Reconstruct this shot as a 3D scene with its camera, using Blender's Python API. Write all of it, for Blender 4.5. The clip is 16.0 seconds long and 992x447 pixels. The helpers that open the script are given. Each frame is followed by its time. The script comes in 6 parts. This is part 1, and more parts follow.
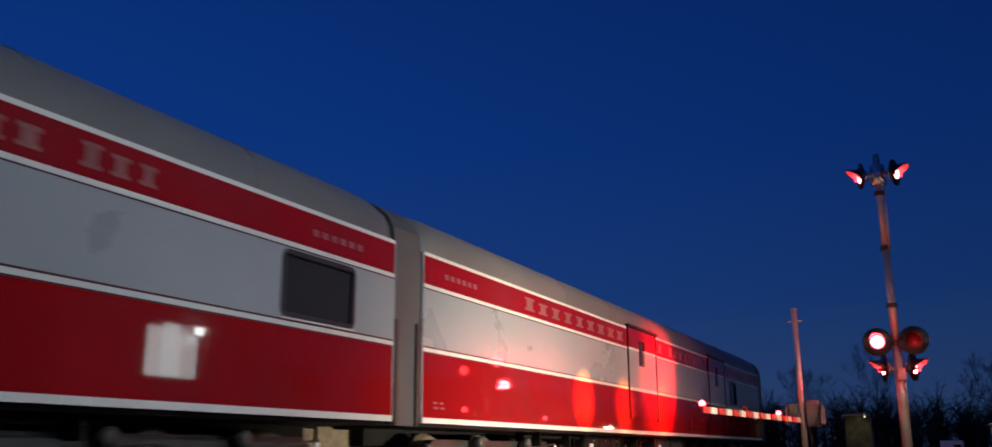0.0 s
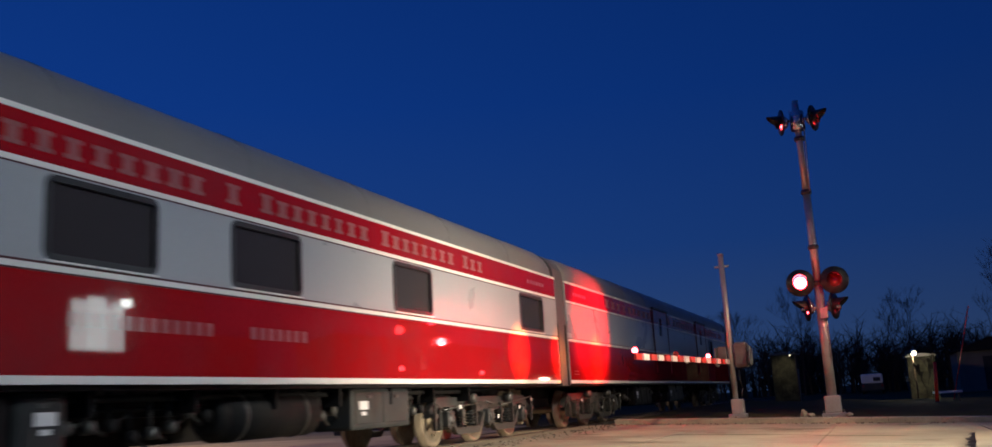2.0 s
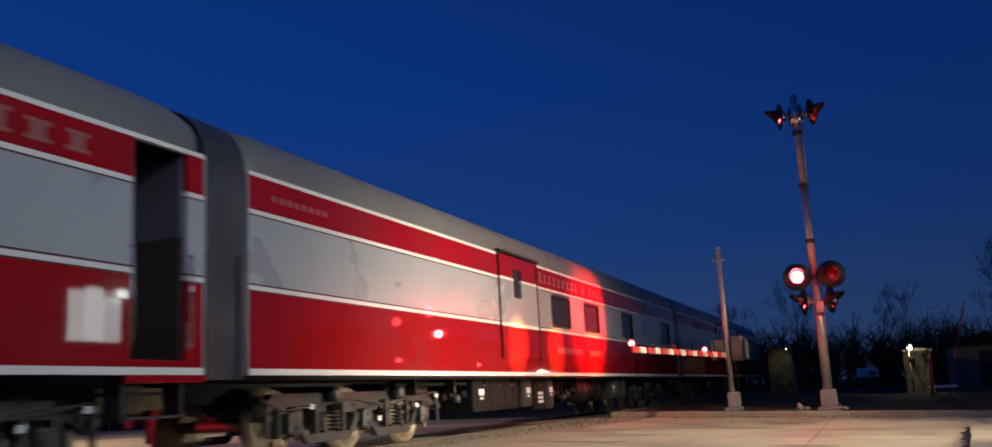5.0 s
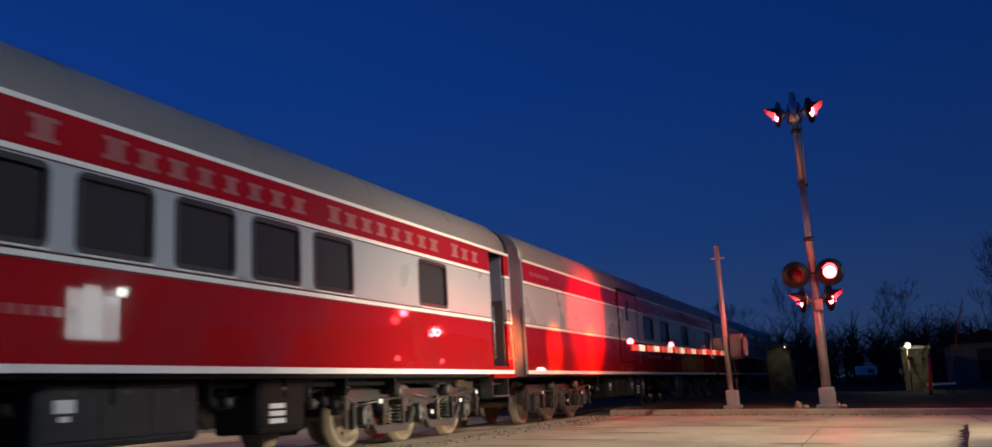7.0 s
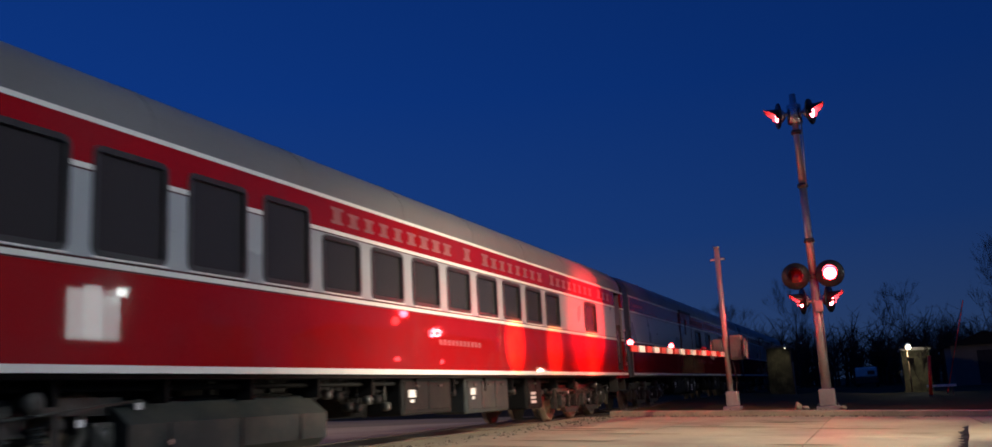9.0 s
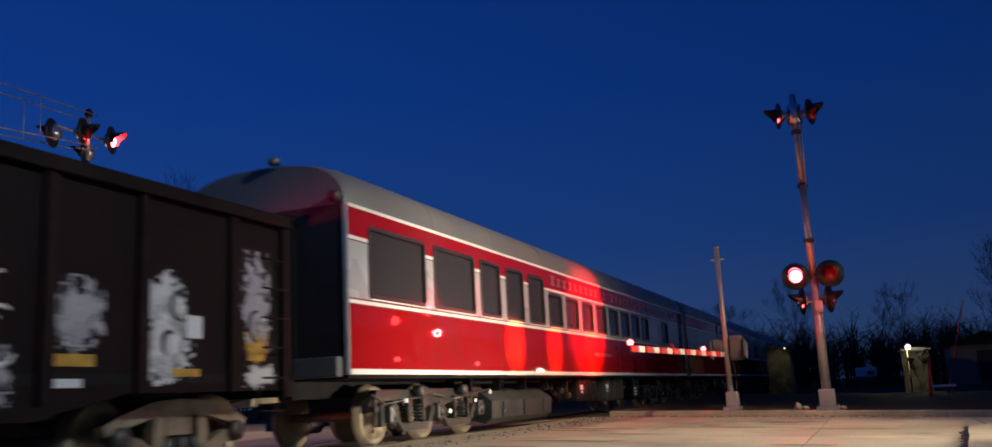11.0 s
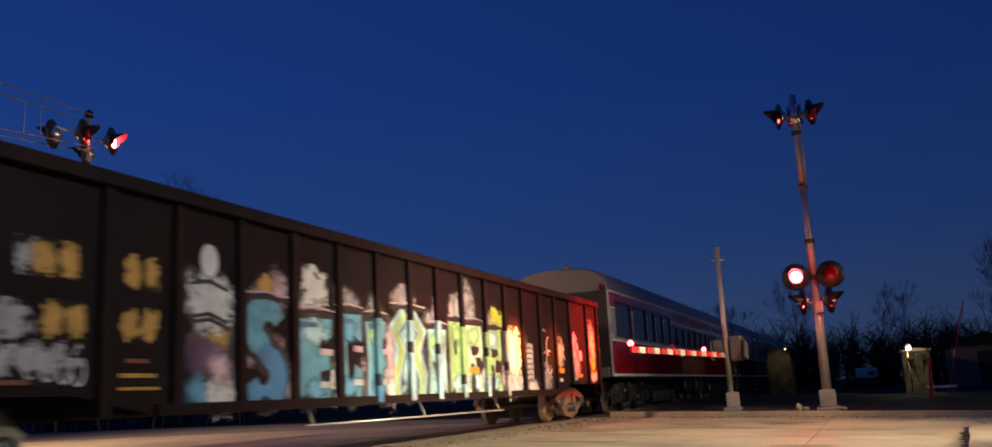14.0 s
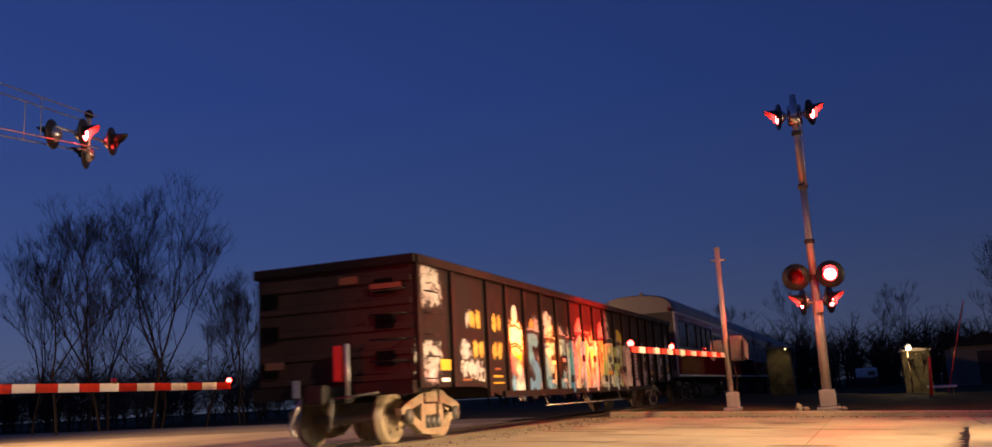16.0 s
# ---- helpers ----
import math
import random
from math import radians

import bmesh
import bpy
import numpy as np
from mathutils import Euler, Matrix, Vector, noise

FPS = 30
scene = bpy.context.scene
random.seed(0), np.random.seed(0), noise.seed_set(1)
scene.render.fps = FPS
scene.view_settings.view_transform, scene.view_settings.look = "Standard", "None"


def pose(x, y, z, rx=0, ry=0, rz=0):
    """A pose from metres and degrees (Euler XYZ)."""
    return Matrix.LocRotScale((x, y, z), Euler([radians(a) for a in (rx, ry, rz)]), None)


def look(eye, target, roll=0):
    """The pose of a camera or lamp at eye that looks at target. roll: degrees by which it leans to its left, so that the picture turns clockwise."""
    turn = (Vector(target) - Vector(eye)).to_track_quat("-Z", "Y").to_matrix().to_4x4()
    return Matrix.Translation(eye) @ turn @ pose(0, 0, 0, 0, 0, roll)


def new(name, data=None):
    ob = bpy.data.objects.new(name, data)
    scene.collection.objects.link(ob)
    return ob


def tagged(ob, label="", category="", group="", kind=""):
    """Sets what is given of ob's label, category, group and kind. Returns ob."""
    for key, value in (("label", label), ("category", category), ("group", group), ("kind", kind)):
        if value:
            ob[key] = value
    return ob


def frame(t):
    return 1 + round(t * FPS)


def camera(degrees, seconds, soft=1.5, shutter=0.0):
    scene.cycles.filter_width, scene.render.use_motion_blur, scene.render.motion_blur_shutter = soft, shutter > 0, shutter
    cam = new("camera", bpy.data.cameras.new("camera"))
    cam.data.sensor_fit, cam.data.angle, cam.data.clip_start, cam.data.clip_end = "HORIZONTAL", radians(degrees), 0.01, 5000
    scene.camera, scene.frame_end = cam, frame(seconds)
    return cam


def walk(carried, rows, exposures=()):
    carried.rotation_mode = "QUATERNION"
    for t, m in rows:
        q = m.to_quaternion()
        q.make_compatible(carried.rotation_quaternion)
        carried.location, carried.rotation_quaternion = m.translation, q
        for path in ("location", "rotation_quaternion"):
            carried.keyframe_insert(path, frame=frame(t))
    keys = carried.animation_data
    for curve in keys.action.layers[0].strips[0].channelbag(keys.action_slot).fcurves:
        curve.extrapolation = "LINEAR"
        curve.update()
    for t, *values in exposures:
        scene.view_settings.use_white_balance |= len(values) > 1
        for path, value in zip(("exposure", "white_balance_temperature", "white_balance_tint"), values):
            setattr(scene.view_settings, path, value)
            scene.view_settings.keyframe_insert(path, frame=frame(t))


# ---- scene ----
cam = camera(57.0, 16.0, soft=1.5, shutter=0.7)


def aim(yaw, pitch, roll):
    """The standing camera's pose: eye beside the road, turned by yaw, pitch and roll."""
    y, p = radians(yaw), radians(pitch)
    way = Vector((-math.sin(y) * math.cos(p), math.cos(y) * math.cos(p), math.sin(p)))
    eye = Vector((0.0, 0.0, 0.65))
    return look(eye, eye + way, roll)


walk(cam, [
    (0.0, aim(26.10, 14.07, -0.25)), (0.5, aim(24.27, 13.58, -1.41)), (1.0, aim(22.58, 12.24, -2.69)),
    (1.5, aim(21.74, 11.31, -3.40)), (2.0, aim(21.74, 11.24, -3.39)), (2.5, aim(21.73, 11.16, -3.32)),
    (3.0, aim(21.72, 11.08, -3.22)), (5.5, aim(21.61, 10.69, -3.12)), (6.0, aim(21.59, 10.65, -3.16)),
    (7.0, aim(21.54, 10.64, -3.15)), (8.0, aim(21.55, 10.70, -3.08)), (9.0, aim(21.55, 10.69, -3.05)),
    (12.0, aim(21.54, 10.71, -3.05)), (14.0, aim(21.56, 10.75, -3.08)), (16.0, aim(21.56, 10.75, -3.08)),
], exposures=[(0.0, -0.12, 6500, 10), (0.5, 0.0, 6500, 10), (3.0, 0.03, 6500, 10), (5.5, -0.05, 6500, 10), (11.5, 0.0, 6500, 10), (12.5, 0.02, 6700, 11), (13.5, -0.1, 7400, 13), (14.0, 0.06, 7800, 15), (15.0, 0.42, 9800, 21), (16.0, 0.55, 12000, 28)])

# ---- dusk sky ----
world = bpy.data.worlds.new("dusk")
scene.world = world
world.use_nodes = True
wn, wl = world.node_tree.nodes, world.node_tree.links
wc = wn.new("ShaderNodeTexCoord")
ws = wn.new("ShaderNodeSeparateXYZ")
wr = wn.new("ShaderNodeValToRGB")
wl.new(wc.outputs["Generated"], ws.inputs[0])
wl.new(ws.outputs["Z"], wr.inputs[0])
wr.color_ramp.elements[0].position, wr.color_ramp.elements[0].color = 0.0, (0.030, 0.062, 0.150, 1)
wr.color_ramp.elements[1].position, wr.color_ramp.elements[1].color = 0.55, (0.0020, 0.022, 0.145, 1)
mid = wr.color_ramp.elements.new(0.16)
mid.color = (0.0090, 0.042, 0.185, 1)
mid = wr.color_ramp.elements.new(0.32)
mid.color = (0.0034, 0.031, 0.185, 1)
west = wn.new("ShaderNodeMath")
west.operation = "MULTIPLY_ADD"
west.inputs[1].default_value, west.inputs[2].default_value = -0.5, 0.80
wl.new(ws.outputs["X"], west.inputs[0])
wl.new(wr.outputs[0], wn["Background"].inputs["Color"])
wl.new(west.outputs[0], wn["Background"].inputs["Strength"])

TRACK_X = -8.12
SPEED, GAIN = 4.67, 0.0013
RAIL_Z = 0.0


def lamp(name, kind, at, to, power, colour, size=0.2, spot=60, blend=0.4):
    data = bpy.data.lights.new(name, kind)
    data.energy, data.color = power, colour
    if kind == "SPOT":
        data.spot_size, data.spot_blend, data.shadow_soft_size = radians(spot), blend, size
    elif kind == "POINT":
        data.shadow_soft_size = size
    elif kind == "AREA":
        data.size = size
    ob = new(name, data)
    ob.matrix_basis = look(at, to)
    return ob


# unseen street lamps added to brighten train and ground, the headlights, and spots for the red crossing lamps
lamp("unseen_street_light", "SPOT", (6.6, 6.6, 8.6), (-6.6, 10.4, 2.2), 3400, (0.84, 0.94, 1.0), 0.25, 92, 1.0)
lamp("unseen_road_light", "SPOT", (5.2, 16.5, 8.75), (-4.6, 17.8, 0.0), 6300, (1.0, 0.80, 0.52), 0.25, 84, 1.0)
lamp("unseen_lot_light", "SPOT", (-24.0, 11.0, 7.6), (-22.0, 19.0, 0.0), 14000, (1.0, 0.70, 0.46), 0.25, 125, 1.0)
for hy in (15.0, 16.4):
    lamp("headlight_beam", "SPOT", (8.1, hy, 0.50), (-6.6, hy - 1.2, 0.05), 5600, (1.0, 0.88, 0.70), 0.30, 38, 1.0)
lamp("mast_beam_light", "SPOT", (-1.62, 24.2, 2.55), (-6.6, 22.85, 2.45), 8200, (1.0, 0.022, 0.018), 0.07, 40, 0.75)
lamp("gate_tip_light", "SPOT", (-4.24, 17.0, 1.52), (-6.6, 17.42, 1.66), 3600, (1.0, 0.20, 0.035), 0.06, 31, 0.9)
lamp("gate_arm_light", "SPOT", (-4.02, 19.67, 1.52), (-6.6, 19.95, 1.64), 1700, (1.0, 0.20, 0.03), 0.06, 32, 1.0)
lamp("gate_root_light", "SPOT", (-3.78, 22.34, 1.52), (-6.6, 22.95, 1.66), 2200, (1.0, 0.18, 0.03), 0.06, 30, 1.0)
lamp("mast_spill_light", "SPOT", (-1.62, 24.2, 2.55), (-6.6, 20.4, 2.3), 420, (1.0, 0.040, 0.045), 0.10, 96, 1.0)
# bare steady point added before the mast, reddening its post and the ground
lamp("mast_red_fill_light", "POINT", (-0.90, 23.0, 2.9), (0, 0, 0), 26, (1.0, 0.02, 0.02), 0.12)
# unseen red spot, no flasher built here, added to redden the gondola's end
lamp("gondola_end_red_light", "SPOT", (-14.4, 2.5, 2.55), (-8.12, 9.1, 1.7), 1500, (1.0, 0.03, 0.045), 0.12, 29, 0.8)


# ---- materials ----
def mat(name, colour, rough=0.5, metal=0.0, vary=0.12, scale=3.0, bump=0.0, fine=40.0, coat=0.0, spec=0.5, dirt=None, dirt_amount=0.0, random_obj=0.0):
    m = bpy.data.materials.new(name)
    m.use_nodes = True
    n, l = m.node_tree.nodes, m.node_tree.links
    b = n["Principled BSDF"]
    b.inputs["Metallic"].default_value = metal
    b.inputs["Roughness"].default_value = rough
    b.inputs["Coat Weight"].default_value = coat
    b.inputs["Specular IOR Level"].default_value = spec if rough < 0.75 else 0.03
    b.inputs["Coat Roughness"].default_value = 0.06
    tc = n.new("ShaderNodeTexCoord")
    n1 = n.new("ShaderNodeTexNoise")
    n1.inputs["Scale"].default_value = scale
    n1.inputs["Detail"].default_value = 5
    n2 = n.new("ShaderNodeTexNoise")
    n2.inputs["Scale"].default_value = fine
    n2.inputs["Detail"].default_value = 3
    l.new(tc.outputs["Object"], n1.inputs["Vector"])
    l.new(tc.outputs["Object"], n2.inputs["Vector"])
    add = n.new("ShaderNodeMath")
    add.operation = "ADD"
    l.new(n1.outputs[0], add.inputs[0])
    half = n.new("ShaderNodeMath")
    half.operation = "MULTIPLY"
    half.inputs[1].default_value = 0.5
    l.new(n2.outputs[0], half.inputs[0])
    l.new(half.outputs[0], add.inputs[1])
    ramp = n.new("ShaderNodeMapRange")
    ramp.inputs["From Min"].default_value, ramp.inputs["From Max"].default_value = 0.4, 1.1
    ramp.inputs["To Min"].default_value, ramp.inputs["To Max"].default_value = 1 - vary, 1 + vary
    l.new(add.outputs[0], ramp.inputs["Value"])
    mul = n.new("ShaderNodeMix")
    mul.data_type, mul.blend_type = "RGBA", "MULTIPLY"
    mul.inputs["Factor"].default_value = 1.0
    mul.inputs["A"].default_value = (*colour, 1)
    l.new(ramp.outputs[0], mul.inputs["B"])
    out = mul.outputs["Result"]
    if dirt:
        n3 = n.new("ShaderNodeTexNoise")
        n3.inputs["Scale"].default_value = scale * 0.6
        n3.inputs["Detail"].default_value = 8
        n3.inputs["Roughness"].default_value = 0.7
        l.new(tc.outputs["Object"], n3.inputs["Vector"])
        edge = n.new("ShaderNodeMapRange")
        edge.inputs["From Min"].default_value, edge.inputs["From Max"].default_value = 0.45, 0.7
        edge.inputs["To Max"].default_value = dirt_amount
        l.new(n3.outputs[0], edge.inputs["Value"])
        mx = n.new("ShaderNodeMix")
        mx.data_type = "RGBA"
        l.new(edge.outputs[0], mx.inputs["Factor"])
        l.new(out, mx.inputs["A"])
        mx.inputs["B"].default_value = (*dirt, 1)
        out = mx.outputs["Result"]
    if random_obj:
        oi = n.new("ShaderNodeObjectInfo")
        rr = n.new("ShaderNodeMapRange")
        rr.inputs["To Min"].default_value, rr.inputs["To Max"].default_value = 1 - random_obj, 1 + random_obj
        l.new(oi.outputs["Random"], rr.inputs["Value"])
        m2 = n.new("ShaderNodeMix")
        m2.data_type, m2.blend_type = "RGBA", "MULTIPLY"
        m2.inputs["Factor"].default_value = 1.0
        l.new(out, m2.inputs["A"])
        l.new(rr.outputs[0], m2.inputs["B"])
        out = m2.outputs["Result"]
    l.new(out, b.inputs["Base Color"])
    rv = n.new("ShaderNodeMapRange")
    rv.inputs["From Min"].default_value, rv.inputs["From Max"].default_value = 0.3, 0.7
    rv.inputs["To Min"].default_value, rv.inputs["To Max"].default_value = max(0.03, rough * 0.8), min(1, rough * 1.2)
    l.new(n1.outputs[0], rv.inputs["Value"])
    l.new(rv.outputs[0], b.inputs["Roughness"])
    if bump:
        bp = n.new("ShaderNodeBump")
        bp.inputs["Strength"].default_value = bump
        bp.inputs["Distance"].default_value = 0.02
        l.new(add.outputs[0], bp.inputs["Height"])
        l.new(bp.outputs[0], b.inputs["Normal"])
    return m


def glow(name, colour, strength):
    m = bpy.data.materials.new(name)
    m.use_nodes = True
    b = m.node_tree.nodes["Principled BSDF"]
    b.inputs["Base Color"].default_value = (*[min(1, c) for c in colour], 1)
    b.inputs["Emission Color"].default_value = (*colour, 1)
    b.inputs["Emission Strength"].default_value = strength
    return m


M_RED = mat("car_red_paint", (0.33, 0.008, 0.0105), 0.032, 0, 0.10, 0.8, 0.020, 2.0, coat=0.0, spec=0.40, dirt=(0.19, 0.034, 0.038), dirt_amount=0.45)
M_SILVER = mat("car_silver_paint", (0.385, 0.410, 0.43), 0.3, 0.1, 0.07, 0.7, 0.008, 30, coat=0.45, dirt=(0.35, 0.36, 0.36), dirt_amount=0.25)
M_STRIPE = mat("car_white_stripe", (0.80, 0.79, 0.74), 0.4, 0, 0.08, 2, 0, 30)
M_PIN = mat("car_maroon_pinstripe", (0.06, 0.006, 0.008), 0.35, 0, 0.1, 2)
M_ROOF = mat("car_roof_paint", (0.165, 0.164, 0.165), 0.42, 0.05, 0.12, 0.9, 0.05, 22, dirt=(0.16, 0.145, 0.13), dirt_amount=0.5)
M_LETTER = mat("lettering_cream_paint", (0.29, 0.085, 0.085), 0.5, 0, 0.35, 4)
M_END = mat("end_wall_dark_grey", (0.022, 0.021, 0.024), 0.6, 0.1, 0.25, 3, 0.1, 30)
M_NAME = mat("faded_name_paint", (0.38, 0.10, 0.11), 0.12, 0, 0.2, 5)
M_COVER = mat("gangway_blue_black_rubber", (0.030, 0.036, 0.050), 0.5, 0.1, 0.35, 2.5, 0.15, 24, dirt=(0.09, 0.095, 0.11), dirt_amount=0.7)
M_VEST = mat("vestibule_brown_panel", (0.105, 0.066, 0.070), 0.5, 0, 0.2, 3)
M_VESTUP = mat("vestibule_lavender_panel", (0.26, 0.23, 0.31), 0.5, 0, 0.15, 3)
M_GANGWAY = mat("gangway_grey_rubber", (0.10, 0.105, 0.11), 0.55, 0.2, 0.2, 3, 0.1, 30)
M_UNDER = mat("underframe_black_steel", (0.014, 0.014, 0.015), 0.6, 0.0, 0.35, 3, 0.2, 30, spec=0.12, dirt=(0.03, 0.025, 0.02), dirt_amount=0.6)
M_BOX = mat("underframe_grey_box", (0.036, 0.040, 0.042), 0.5, 0.0, 0.3, 3, 0.15, 30, spec=0.2, dirt=(0.075, 0.065, 0.05), dirt_amount=0.6)
M_TROUGH = mat("blue_grey_tank_paint", (0.030, 0.037, 0.039), 0.45, 0.0, 0.3, 2, 0.1, 20, spec=0.3, dirt=(0.11, 0.10, 0.08), dirt_amount=0.6)
M_TRUCK = mat("truck_grey_steel", (0.075, 0.075, 0.072), 0.38, 0.3, 0.3, 5, 0.2, 40, dirt=(0.05, 0.04, 0.03), dirt_amount=0.7)
M_WHEEL = mat("wheel_rusty_steel", (0.34, 0.28, 0.20), 0.5, 0.4, 0.25, 6, 0.15, 50, dirt=(0.10, 0.06, 0.04), dirt_amount=0.7)
M_RAIL = mat("worn_rail_steel", (0.16, 0.13, 0.11), 0.45, 0.4, 0.2, 6, spec=0.2)
M_LABEL = mat("white_stencil_paint", (0.75, 0.76, 0.76), 0.5, 0, 0.08, 9)
M_YELLOW = mat("yellow_plate_paint", (0.62, 0.34, 0.05), 0.55, 0, 0.25, 9, dirt=(0.16, 0.09, 0.03), dirt_amount=0.6)
M_ORANGE = mat("dull_orange_reflector", (0.22, 0.07, 0.03), 0.5, 0, 0.3, 9)
# near-black chosen for the shade inside the cars; shed doors share it
M_DARK = mat("near_black_unlit", (0.018, 0.017, 0.018), 0.7, 0, 0.2, 4)
M_FRAME = mat("window_dark_rubber", (0.035, 0.035, 0.038), 0.35, 0.2, 0.2, 8)
M_GON = mat("gondola_brown_black_paint", (0.016, 0.0115, 0.0122), 0.52, 0.0, 0.3, 1.4, 0.12, 30, spec=0.06, dirt=(0.026, 0.013, 0.011), dirt_amount=0.6)
M_GONEND = mat("gondola_end_brown_paint", (0.055, 0.026, 0.022), 0.6, 0.0, 0.3, 1.6, 0.12, 30, spec=0.08, dirt=(0.03, 0.016, 0.014), dirt_amount=0.6)
# flat black that paints the shade of recesses on the gondola's end
M_PITSHADE = mat("recess_shade_black", (0.005, 0.004, 0.004), 0.95, 0, 0.2, 4)
M_GONRIB = mat("gondola_rib_paint", (0.014, 0.010, 0.010), 0.5, 0.0, 0.3, 2.0, 0.12, 30, spec=0.08, dirt=(0.04, 0.02, 0.015), dirt_amount=0.6)
M_SPRAY = {k: mat("spray_paint_" + k, c, 0.55, 0, 0.25, 3.5, 0.03, 20, dirt=tuple(v * 0.25 + 0.012 for v in c), dirt_amount=0.85) for k, c in {
    "blue": (0.06, 0.28, 0.50), "sky": (0.40, 0.62, 0.66), "green": (0.36, 0.58, 0.24), "mint": (0.52, 0.72, 0.50),
    "pink": (0.62, 0.42, 0.45), "white": (0.66, 0.65, 0.62), "black": (0.016, 0.016, 0.018), "lime": (0.46, 0.50, 0.06), "grey": (0.34, 0.33, 0.33),
    "worn": (0.21, 0.20, 0.20), "teal": (0.04, 0.16, 0.25), "aqua": (0.10, 0.36, 0.46)}.items()}


def mist(name, colour, hard=1.6, ragged=1.5, scale=7.0):
    """Spray paint that thins out raggedly towards the rim of its patch."""
    m = mat(name, colour, 0.6, 0, 0.3, 5, 0.02, 26)
    n, l = m.node_tree.nodes, m.node_tree.links
    tc = n.new("ShaderNodeTexCoord")
    sub = n.new("ShaderNodeVectorMath")
    sub.operation = "SUBTRACT"
    sub.inputs[1].default_value = (0.5, 0.5, 0.5)
    l.new(tc.outputs["Generated"], sub.inputs[0])
    mul = n.new("ShaderNodeVectorMath")
    mul.operation = "MULTIPLY"
    mul.inputs[1].default_value = (0.0, 2.0, 2.0)
    l.new(sub.outputs[0], mul.inputs[0])
    ln = n.new("ShaderNodeVectorMath")
    ln.operation = "LENGTH"
    l.new(mul.outputs[0], ln.inputs[0])
    nz = n.new("ShaderNodeTexNoise")
    nz.inputs["Scale"].default_value = scale
    nz.inputs["Detail"].default_value = 6
    nz.inputs["Roughness"].default_value = 0.65
    l.new(tc.outputs["Object"], nz.inputs["Vector"])
    a = n.new("ShaderNodeMath")
    a.operation = "MULTIPLY_ADD"
    a.inputs[1].default_value = ragged * 2
    a.inputs[2].default_value = 1.0 - ragged
    l.new(nz.outputs[0], a.inputs[0])
    b = n.new("ShaderNodeMath")
    b.operation = "SUBTRACT"
    l.new(a.outputs[0], b.inputs[0])
    l.new(ln.outputs["Value"], b.inputs[1])
    c = n.new("ShaderNodeMath")
    c.operation = "MULTIPLY"
    c.use_clamp = True
    c.inputs[1].default_value = hard
    l.new(b.outputs[0], c.inputs[0])
    l.new(c.outputs[0], n["Principled BSDF"].inputs["Alpha"])
    return m


M_MIST = {k: mist("spray_mist_" + k, c, h, r, sc) for k, (c, h, r, sc) in {
    "grey": ((0.36, 0.33, 0.33), 1.1, 0.9, 5), "pink": ((0.62, 0.42, 0.45), 1.2, 0.9, 5), "white": ((0.70, 0.69, 0.66), 1.8, 0.9, 6), "tag": ((0.62, 0.61, 0.59), 4.0, 1.7, 9),
    "worn": ((0.30, 0.285, 0.28), 3.0, 1.7, 9), "dim": ((0.36, 0.34, 0.36), 3.0, 1.8, 8), "orange": ((0.50, 0.27, 0.07), 3.0, 1.3, 9), "blue": ((0.10, 0.34, 0.52), 1.4, 0.9, 5), "sky": ((0.40, 0.62, 0.66), 1.6, 0.9, 5), "lime": ((0.46, 0.50, 0.06), 3.0, 1.3, 7),
    "purple": ((0.12, 0.06, 0.12), 1.6, 0.9, 6), "black": ((0.016, 0.016, 0.018), 1.8, 1.0, 6), "green": ((0.36, 0.58, 0.24), 1.6, 0.9, 5)}.items()}
M_CONC = mat("pale_concrete", (0.37, 0.328, 0.245), 0.60, 0, 0.24, 0.7, 0.35, 14, spec=0.28, dirt=(0.17, 0.145, 0.12), dirt_amount=0.75)
M_ASPH = mat("worn_asphalt", (0.22, 0.20, 0.17), 0.8, 0, 0.25, 0.6, 0.4, 30, dirt=(0.30, 0.26, 0.21), dirt_amount=0.6)
M_GRAVEL = mat("ballast_gravel", (0.15, 0.13, 0.11), 0.9, 0, 0.4, 6, 1.0, 40)
M_GRASS = mat("dry_grass_ground", (0.055, 0.048, 0.022), 0.95, 0, 0.4, 1.2, 0.8, 30, dirt=(0.09, 0.06, 0.035), dirt_amount=0.6)
M_GALV = mat("galvanized_steel", (0.52, 0.50, 0.47), 0.42, 0.55, 0.15, 4, 0.05, 40, dirt=(0.30, 0.26, 0.22), dirt_amount=0.4)
M_CASE = mat("weathered_grey_case", (0.17, 0.155, 0.15), 0.5, 0.2, 0.25, 5, 0.08, 40, dirt=(0.10, 0.07, 0.06), dirt_amount=0.6)
M_ALU = mat("polished_aluminium", (0.62, 0.62, 0.63), 0.25, 0.9, 0.1, 6)
M_BLACK = mat("black_enamel", (0.014, 0.014, 0.015), 0.45, 0.1, 0.2, 6)
M_ARMW = mat("reflective_white_sheeting", (0.78, 0.76, 0.70), 0.4, 0, 0.06, 9)
M_ARMR = mat("reflective_red_sheeting", (0.55, 0.03, 0.02), 0.4, 0, 0.08, 9)
M_BARK = mat("bare_tree_bark", (0.055, 0.045, 0.038), 0.9, 0, 0.3, 6, 0.5, 30)
M_MARK = mat("red_marker_plastic", (0.85, 0.04, 0.02), 0.5, 0, 0.1, 6)
M_FARWALL = mat("far_shed_wall", (0.16, 0.15, 0.13), 0.8, 0, 0.2, 1)
M_HUT = mat("weathered_hut_paint", (0.045, 0.042, 0.030), 0.8, 0, 0.3, 3, 0.1, 30, dirt=(0.16, 0.14, 0.09), dirt_amount=0.7)
M_WOOD = mat("weathered_pole_wood", (0.16, 0.11, 0.08), 0.85, 0, 0.3, 5, 0.4, 40)


